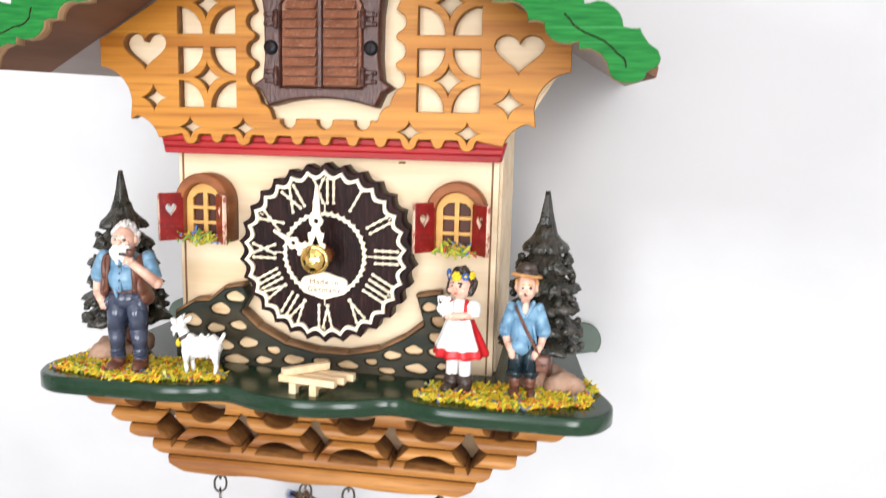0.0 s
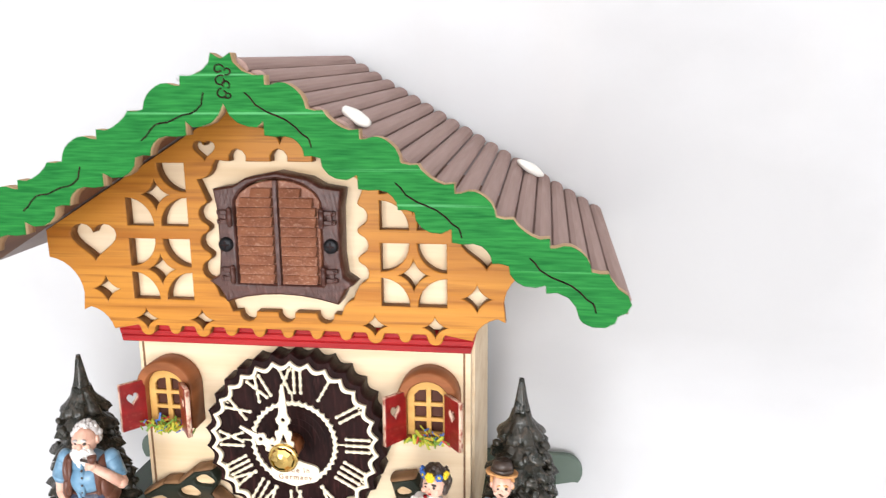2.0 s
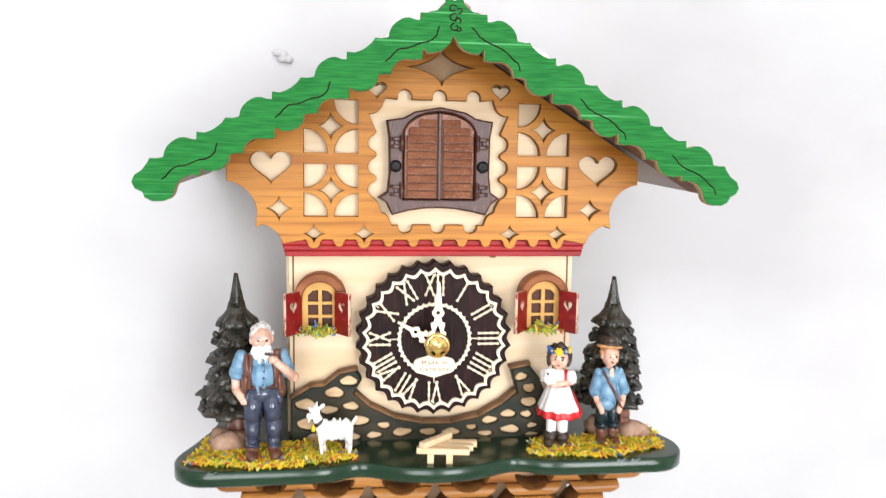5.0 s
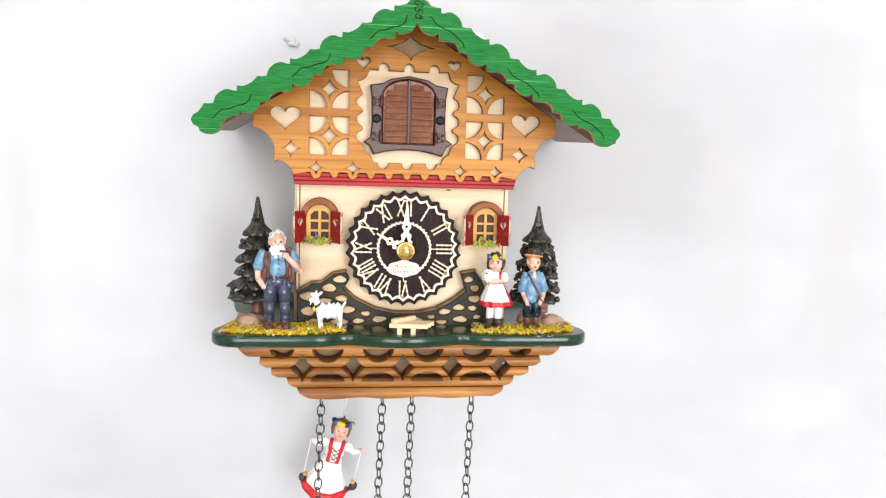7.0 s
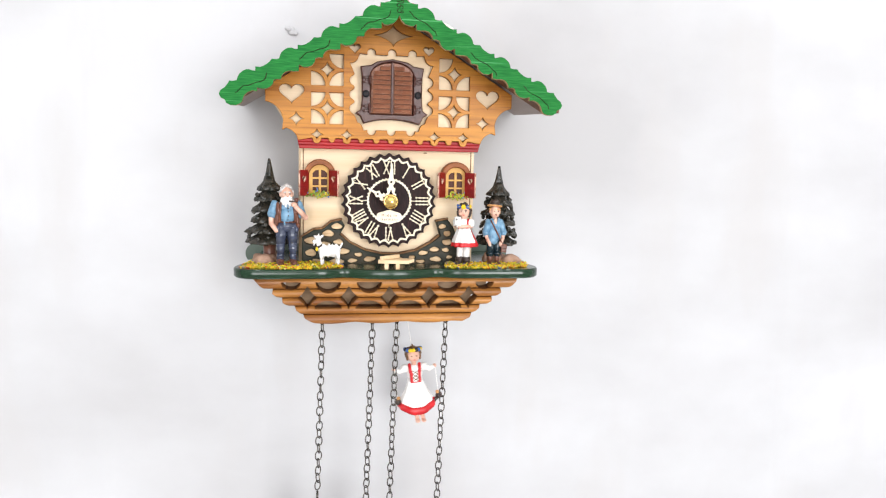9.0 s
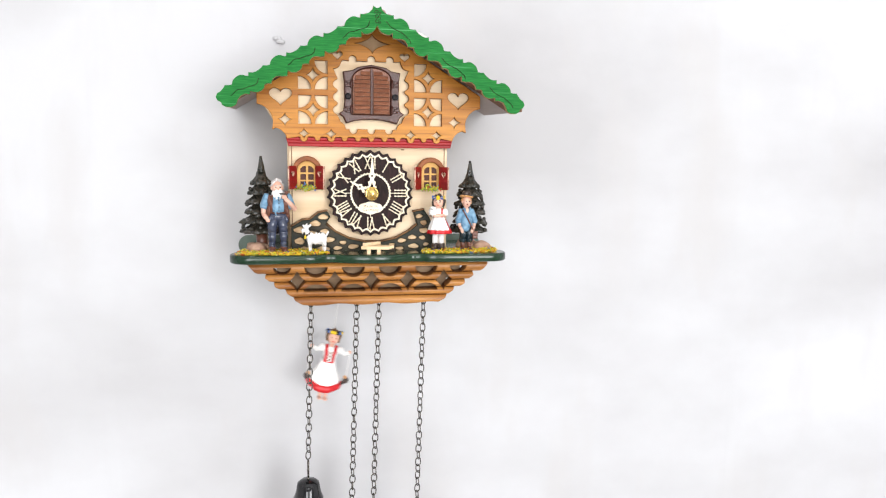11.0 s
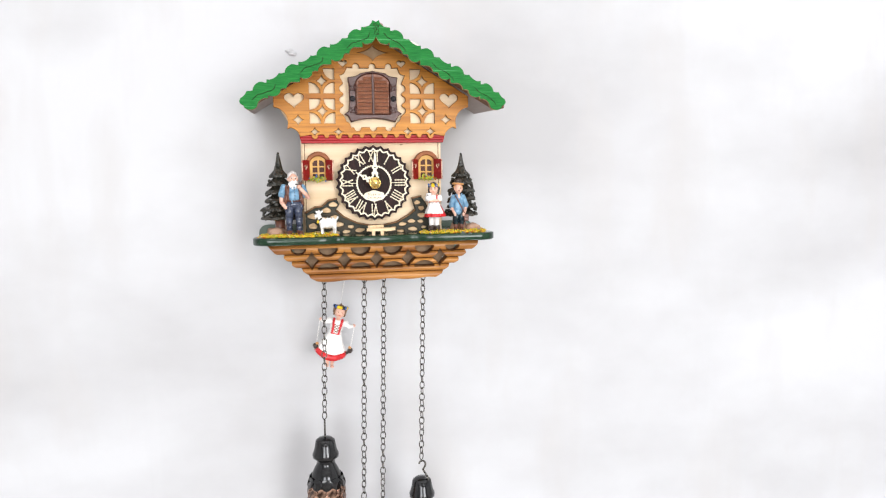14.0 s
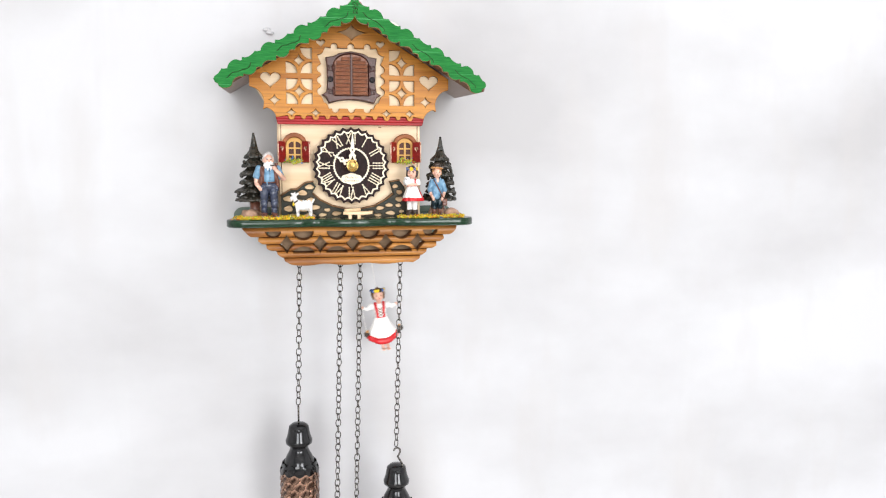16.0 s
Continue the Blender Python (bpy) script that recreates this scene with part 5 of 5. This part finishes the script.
for sx in (-1, 1):
    blob(bm, (sx * 3.7, -0.3, 36.6), (0.8, 0.9, 1.2), 0, seg=8, ring=6)
    blob(bm, (sx * 1.4, -4.2, 37.0), (0.5, 0.35, 0.36), 5, seg=8, ring=6)
    blob(bm, (sx * 1.4, -4.2, 38.0), (0.8, 0.3, 0.22), 4, (0, sx * 10, 0), 8, 5)
    blob(bm, (sx * 2.0, -3.5, 35.4), (0.9, 0.8, 0.8), 0, seg=8, ring=6)
blob(bm, (0, -4.6, 36.1), (0.55, 0.7, 0.7), 0, seg=8, ring=6)
blob(bm, (0, -4.1, 34.5), (0.8, 0.35, 0.25), 3, seg=8, ring=5)
first = len(bm.verts)
lathe(bm, [(3.4, 39.6), (5.5, 40.0), (5.7, 40.5), (5.2, 40.8), (3.6, 40.6)], 4, 36, ruffle=lambda a, z: 1 + 0.05 * math.cos(2 * a))
lathe(bm, [(4.1, 40.2), (4.1, 41.6), (3.9, 41.8)], 5, 30)
lathe(bm, [(3.9, 41.4), (3.8, 43.2), (3.1, 44.4), (1.6, 44.5), (0.4, 43.9)], 5, 30)
bm.verts.ensure_lookup_table()
tip = Matrix.Translation((0, 0.6 * MM, 40 * MM)) @ pose(0, 0, 0, -9, 5, 0) @ Matrix.Translation((0, 0, -40 * MM))
for v in bm.verts[first:]:
    v.co = tip @ v.co
figurine("boy_figurine", "painted boy figurine in blue shirt with shoulder bag and hat", "figurine", bm, [M_SKIN, M_BLUE, M_NAVY, M_BROWN, M_HAT, M_DARK], 73.6, -19.0, turn_z=4, scale=1.0, stretch=(0.9, 0.95, 1.05))

# ---- little stick table on the tray ----
table = thing("trestle_bench", "small bench of pale pine sticks standing on the green tray", "bench", 3.6, -29.5, TRAY_TOP)
table.rotation_euler = (0, 0, radians(-7))
for k in range(3):
    bm = bmesh.new()
    box(bm, -10.5, 10.5, -1.3, 1.3, 3.6, 6.0, bevel=0.2)
    part("seat_stick", bm, M_PINE, table, m=pose(1.6 * MM * (k - 1), (-4.2 + 4.1 * k) * MM, 0, 0, 0, random.uniform(-2, 2)))
for x in (-6.5, 1.0):
    bm = bmesh.new()
    box(bm, x - 1.3, x + 1.3, -6, 6, 1.6, 3.6, bevel=0.2)
    part("cross_stick", bm, M_PINE, table)
    for y in (-4.8, 4.8):
        bm = bmesh.new()
        box(bm, x - 1.3, x + 1.3, y - 1.2, y + 1.2, 0, 1.6, bevel=0.15)
        part("leg", bm, M_PINE, table)
bm = bmesh.new()
box(bm, -1.3, 1.3, -8.5, 8.5, 6.1, 8.5, bevel=0.2)
part("back_stick", bm, M_PINE, table, m=pose(-4.5 * MM, 0.5 * MM, 0, 0, 0, -42))

# ---- flower patches ----


def patch(cx, cy, rx, ry, count, label):
    bm = bmesh.new()
    spots = []
    while len(spots) < count:
        u, w = random.uniform(-1, 1), random.uniform(-1, 1)
        edge = 1 + 0.13 * math.sin(5 * math.atan2(w, u) + cx)
        if u * u + w * w < edge * edge:
            spots.append((cx + u * rx, cy + w * ry, TRAY_TOP + 0.4 + abs(random.gauss(0, 0.65))))
    flakes(bm, spots, 1.3, 4.0, 45)
    me = mesh_from(bm, "flower_patch", M_FLAKES)
    ob = new("flower_patch", me)
    ob.location.z = CLOCK_Z
    return tagged(ob, label, "flower bed", kind="stuff")


patch(-66, -22, 33, 12.5, 2300, "yellow, orange and green flower flakes strewn on the green tray")
patch(-86, -12, 11, 14, 500, "yellow flower flakes round the foot of the fir tree")
patch(65, -22.5, 27, 11, 1700, "yellow and red flower flakes strewn on the green tray")
patch(88, -12, 11, 15, 600, "yellow flower flakes round the foot of the fir tree")

# ---- pebbles on the roof ----
for x, y, s in ((34, -40, 1.0), (80, 50, 1.15), (-80, -32, 1.3), (-21, -8, 1.2)):
    bm = bmesh.new()
    blob(bm, (0, 0, 0), (5.2 * s, 3.2 * s, 1.7 * s), seg=14, ring=10)
    for v in bm.verts:
        v.co *= 1 + 0.22 * noise.noise(v.co * 320 + Vector((x, y, 0)))
    ob = new("roof_pebble", mesh_from(bm, "roof_pebble", M_STONE, True))
    ob.matrix_world = Matrix.Translation((0, 0, CLOCK_Z)) @ ROOF_TILT @ pose(x * MM, y * MM, (roof_z(x) + 1.8 * s) * MM, 0, PITCH_DEG if x > 0 else -PITCH_DEG, random.uniform(-30, 30))
    tagged(ob, "white pebble lying on the slatted roof", "pebble", "pebbles on the roof")

# ---- white lump stuck to the wall ----
bm = bmesh.new()
for k in range(5):
    blob(bm, (random.uniform(-3, 3), random.uniform(-1.2, 0), random.uniform(-2, 2)), (random.uniform(2, 3.2), 1.3, random.uniform(1.6, 2.6)), seg=12, ring=8)
for v in bm.verts:
    v.co *= 1 + 0.2 * noise.noise(v.co * 300)
ob = new("wall_putty", mesh_from(bm, "wall_putty", M_WALL, True))
ob.location = (-0.069, WALL_Y - 0.0005, 1.6305)
tagged(ob, "crumpled white lump of putty stuck to the wall", "putty")

# ---- chains ----
LEAN_X = -0.026     # chains leaned to fit the camera's view, as though the clock hung a little askew
PITCH = 5.6
CHAIN_Y = -2


def link_mesh():
    bm = bmesh.new()
    n, k, a, b, r = 20, 7, 2.3, 3.4, 0.46
    rings = []
    for i in range(n):
        t = 2 * math.pi * i / n
        c = Vector((a * math.copysign(abs(math.cos(t)) ** 0.85, math.cos(t)), 0, b * math.copysign(abs(math.sin(t)) ** 0.85, math.sin(t))))
        d = Vector((math.cos(t) / a, 0, math.sin(t) / b)).normalized()
        rings.append([bm.verts.new((c + d * r * math.cos(2 * math.pi * j / k) + Vector((0, r * math.sin(2 * math.pi * j / k), 0))) * MM) for j in range(k)])
    for i in range(n):
        for j in range(k):
            bm.faces.new((rings[i][j], rings[i][(j + 1) % k], rings[(i + 1) % n][(j + 1) % k], rings[(i + 1) % n][j])).smooth = True
    bmesh.ops.recalc_face_normals(bm, faces=bm.faces)
    return mesh_from(bm, "link", M_CHAIN)


LINK = link_mesh()


def chain(x, z_top, z_end, label):
    ob = thing("weight_chain", label, "chain", x, CHAIN_Y, z_top, "chains below the clock")
    rnd = random.Random(int(x * 10))
    count = int((z_top - z_end) / PITCH)
    for k in range(count):
        z = -k * PITCH
        part("link", LINK, None, ob, m=pose(-LEAN_X * z * MM, 0, z * MM, 0, 0, (25 if k % 2 else 112) + rnd.uniform(-16, 16)))
    return x - LEAN_X * (z_top - count * PITCH - z_top), z_top - count * PITCH


ends = [chain(-45.5, -74, -212.6, "aged steel chain carrying a pine-cone weight"), chain(-9.9, -74, -420, "aged steel pull chain hanging free"),
        chain(7.6, -74, -420, "aged steel pull chain hanging free"), chain(43.4, -74, -257.6, "aged steel chain carrying a pine-cone weight")]

# ---- pine-cone weights ----


def scale_mesh():
    bm = bmesh.new()
    for k in range(9):
        a = radians(180 + 22.5 * k)
        bm.verts.new((4.3 * math.cos(a) * MM, (-0.6 - 1.3 * math.sin(radians(22.5 * k))) * MM, 4.4 * math.sin(a) * MM))
    lowv = list(bm.verts)
    top = [bm.verts.new((4.0 * math.cos(radians(180 + 22.5 * k)) * 0.8 * MM, 0.4 * MM, (2.6 + 1.0 * math.sin(radians(22.5 * k))) * MM)) for k in range(9)]
    for k in range(8):
        bm.faces.new((lowv[k], lowv[k + 1], top[k + 1], top[k])).smooth = True
    inner = [bm.verts.new((v.co.x * 0.96, v.co.y + 1.5 * MM, v.co.z)) for v in lowv]
    for k in range(8):
        bm.faces.new((lowv[k + 1], lowv[k], inner[k], inner[k + 1]))
    bmesh.ops.recalc_face_normals(bm, faces=bm.faces)
    return mesh_from(bm, "scale", M_COPPER)


SCALE = scale_mesh()
SCALE_BLACK = SCALE.copy()
SCALE_BLACK.materials[0] = M_CAP


def weight(x, z, hook_turn, label):
    ob = thing("pine_cone_weight", label, "clock weight", x, CHAIN_Y, z, "pine-cone weights")
    bm = bmesh.new()
    pts = [Vector((3.0 * math.sin(t), 0, -3.2 + 3.4 * math.cos(t))) for t in [math.radians(a) for a in range(-70, 150, 20)]]
    pts += [Vector((0.6, 0, -8.2)), Vector((2.6, 0, -11.5)), Vector((4.6, 0, -15)), Vector((5.2, 0, -18.5)), Vector((4.2, 0, -21.5)), Vector((1.8, 0, -23)), Vector((0, 0, -22))]
    for a, b in zip(pts, pts[1:]):
        limb(bm, a, b, 0.85, 0.85, seg=8)
    part("hook", bm, M_CHAIN, ob, "bent steel wire hook", m=pose(0, -5 * MM, 0, 0, 0, hook_turn))
    bm = bmesh.new()
    lathe(bm, [(1.0, -8.5), (5.8, -9.3), (8.6, -11.5), (9.6, -17), (10.6, -21), (11.9, -24), (11.7, -27), (9.4, -28.8), (8.0, -31), (8.8, -34), (11, -38), (13.6, -44), (15.4, -50), (16, -57)][::-1], 0, 32)
    lathe(bm, [(2.2, -15.2), (2.4, -14.0), (2.4, -12.5), (1.6, -11.5)], 0, 12, (0, -8))
    part("cap", bm, M_CAP, ob, "glossy black cast cap", smooth=True, m=pose(0, 0, -8 * MM))
    bm = bmesh.new()
    lathe(bm, [(2, -150), (8, -142), (12, -126), (14.6, -100), (15.4, -75), (15, -56)], 0, 32)
    cone = part("cone", bm, M_COPPER, ob, "copper-washed cast pine cone", smooth=True, m=pose(0, 0, -8 * MM))
    for row in range(12):
        zr = -48 - row * 6.4
        rr = 15.4 if row < 6 else 15.4 - 0.06 * (row - 5) ** 2
        for k in range(11):
            a = 360 / 11 * (k + 0.5 * (row % 2))
            part("scale", SCALE if row > 0 else SCALE_BLACK, None, cone, m=pose(rr * math.sin(radians(a)) * MM, -rr * math.cos(radians(a)) * MM, zr * MM, 0, 0, a) @ Matrix.Scale(1.2, 4))
    return ob


weight(ends[0][0], ends[0][1] + 2.6, 90, "black and copper pine-cone weight on the shorter chain")
weight(ends[3][0], ends[3][1] + 2.6, 0, "black and copper pine-cone weight on the longer chain")

# ---- swinging girl under the clock ----
PIVOT = (-1.0, 30.0, 45.0)
swing = thing("swing_pendulum", "painted girl figurine on a swing hung below the clock", "pendulum", *PIVOT)
DROP = -198.5
bm = bmesh.new()
limb(bm, (0, 0, 0), (0, 0, DROP + 44), 0.3, 0.3, seg=8)
part("rod", bm, M_WHITE, swing, "thin white pendulum wire")
bow = lambda x: 0.030 * x * x
bm = bmesh.new()
for k in range(8):
    xa, xb = -15 + 3.75 * k, -11.25 + 3.75 * k
    limb(bm, (xa, 0, DROP - 7 + bow(xa)), (xb, 0, DROP - 7 + bow(xb)), 1.4, 1.4, seg=10)
part("seat", bm, M_DARK, swing, "dark curved swing seat")
for sx in (-1, 1):
    bm = bmesh.new()
    blob(bm, (sx * 16.2, 0, DROP + 1.2), (2.6, 2.8, 3.0), 0, (0, sx * 30, 0), 12, 8)
    blob(bm, (sx * 15.4, -0.6, DROP + 4.0), (1.6, 1.7, 1.4), 1, (0, sx * 40, 0), 10, 8)
    part("seat_end", bm, [M_DARK, M_HAT], swing, "dark rounded end of the swing seat")
    bm = bmesh.new()
    limb(bm, (sx * 16.0, 0, DROP + 3), (sx * 16.4, 0, DROP + 27), 0.3, 0.3, seg=6)
    part("cord", bm, M_WHITE, swing, "thin pale cord")
# skin 0, white 1, scarlet 2, hair 3, yellow 4, royal 5, green 6
bm = bmesh.new()
ruf = lambda a, z: 1 + 0.05 * math.sin(9 * a)
lathe(bm, [(9.8, -8.4), (12.2, -8.2), (12.2, -5.6), (10.8, -3.2)], 2, 54, ruffle=ruf)
lathe(bm, [(10.9, -4.6), (11.0, -4), (9.4, 2), (7.0, 8), (5.2, 13), (4.6, 16)], 1, 54, ruffle=ruf)
for v in bm.verts:
    v.co.y *= 0.6
    if v.co.z < 6 * MM:
        v.co.z += 0.034 * (v.co.x / MM) ** 2 * MM * min(1.0, (6 - v.co.z / MM) / 8)
blob(bm, (0, 0, 19.6), (5.0, 3.8, 6.2), 1)
box(bm, -3.5, 3.5, -4.5, -2.8, 13.6, 22.0, 2, 0.8)
box(bm, -1.7, 1.7, -4.8, -4.2, 14.6, 22.4, 1, 0.3)
for k in range(3):
    for side in (-1, 1):
        limb(bm, (-1.6 * side, -4.95, 15.2 + k * 2.4), (1.6 * side, -4.95, 17.4 + k * 2.4), 0.26, 0.26, 3, 6, False)
for sx in (-1, 1):
    limb(bm, (sx * 2.9, -3.4, 21), (sx * 3.2, -1.4, 26), 1.0, 1.0, 2, 8)
    # puffed sleeve, arm held out to the cord
    blob(bm, (sx * 6.0, 0, 23.4), (2.9, 2.6, 2.9), 1)
    limb(bm, (sx * 6.6, 0, 23.2), (sx * 9.6, -0.4, 21.6), 2.1, 1.7, 1)
    limb(bm, (sx * 9.6, -0.4, 21.6), (sx * 12.4, -0.2, 22.8), 1.6, 1.3, 1)
    blob(bm, (sx * 13.0, -0.2, 23.2), (1.3, 1.3, 1.4), 0)
    limb(bm, (sx * 1.9 + 0.6, -3, -6), (sx * 1.8 + 1.0, -4.4, -11.8), 1.5, 1.3, 0)
    blob(bm, (sx * 1.9 + 1.2, -5.4, -12.8), (1.6, 2.8, 1.3), 0)
limb(bm, (0, 0, 25), (0, 0, 29), 1.7, 1.7, 0)
blob(bm, (0, -0.4, 32.0), (4.1, 4.2, 4.9), 0)
blob(bm, (0, 1.2, 33.6), (4.6, 4.3, 4.6), 3)
curls(bm, (0, 0.9, 33.0), (4.6, 4.4, 4.8), 60, 0.9, 3, 51, lambda d: d.y > -0.25 or d.z > 0.75)
for sx in (-1, 1):
    blob(bm, (sx * 4.0, -0.4, 31.6), (1.0, 2.2, 3.0), 3)
    blob(bm, (sx * 1.5, -4.4, 32.4), (0.5, 0.35, 0.4), 3, seg=8, ring=6)
    blob(bm, (sx * 2.2, -3.8, 30.8), (1.0, 0.8, 0.8), 0, seg=8, ring=6)
blob(bm, (0, -4.7, 31.4), (0.5, 0.6, 0.6), 0, seg=8, ring=6)
blob(bm, (0, -4.4, 29.8), (0.9, 0.35, 0.3), 2, seg=6, ring=5)
for k in range(9):
    a = radians(176 + 23 * k)
    blob(bm, (4.7 * math.cos(a), 0.6 + 4.6 * math.sin(a), 36.4), (1.5, 1.2, 1.4), 4 if k == 4 else (5, 6, 5, 4)[k % 4], seg=8, ring=6)
bmesh.ops.scale(bm, verts=bm.verts, vec=(1.22, 1.2, 1.13))
bmesh.ops.translate(bm, verts=bm.verts, vec=(0, 0, DROP * MM))
part("figure", mesh_from(bm, "figure", [M_SKIN, M_WHITE, M_SCARLET, M_HAIR, M_SUN, M_ROYAL, M_TREE]), None, swing, "girl in red and white dress with a flower wreath",
     m=Matrix.Translation((0, 0, (DROP + 25) * MM)) @ pose(0, 0, 0, 0, 3.5, 0) @ Matrix.Translation((0, 0, -(DROP + 25) * MM)))


# ---- what moves ----
SWING_PERIOD, SWING_RIGHT, SWING_DEGREES, SWING_REST = 0.787, 8.155, 11.0, 1.2


def motions():
    rows = []
    steps = int(16.0 / 0.1)
    for k in range(steps + 1):
        t = k * 0.1
        a = SWING_REST - SWING_DEGREES * math.cos(2 * math.pi * (t - SWING_RIGHT) / SWING_PERIOD)
        rows.append((t, pose(PIVOT[0] * MM, PIVOT[1] * MM, CLOCK_Z + PIVOT[2] * MM, 0, a, 0)))
    walk(swing, rows)


motions()
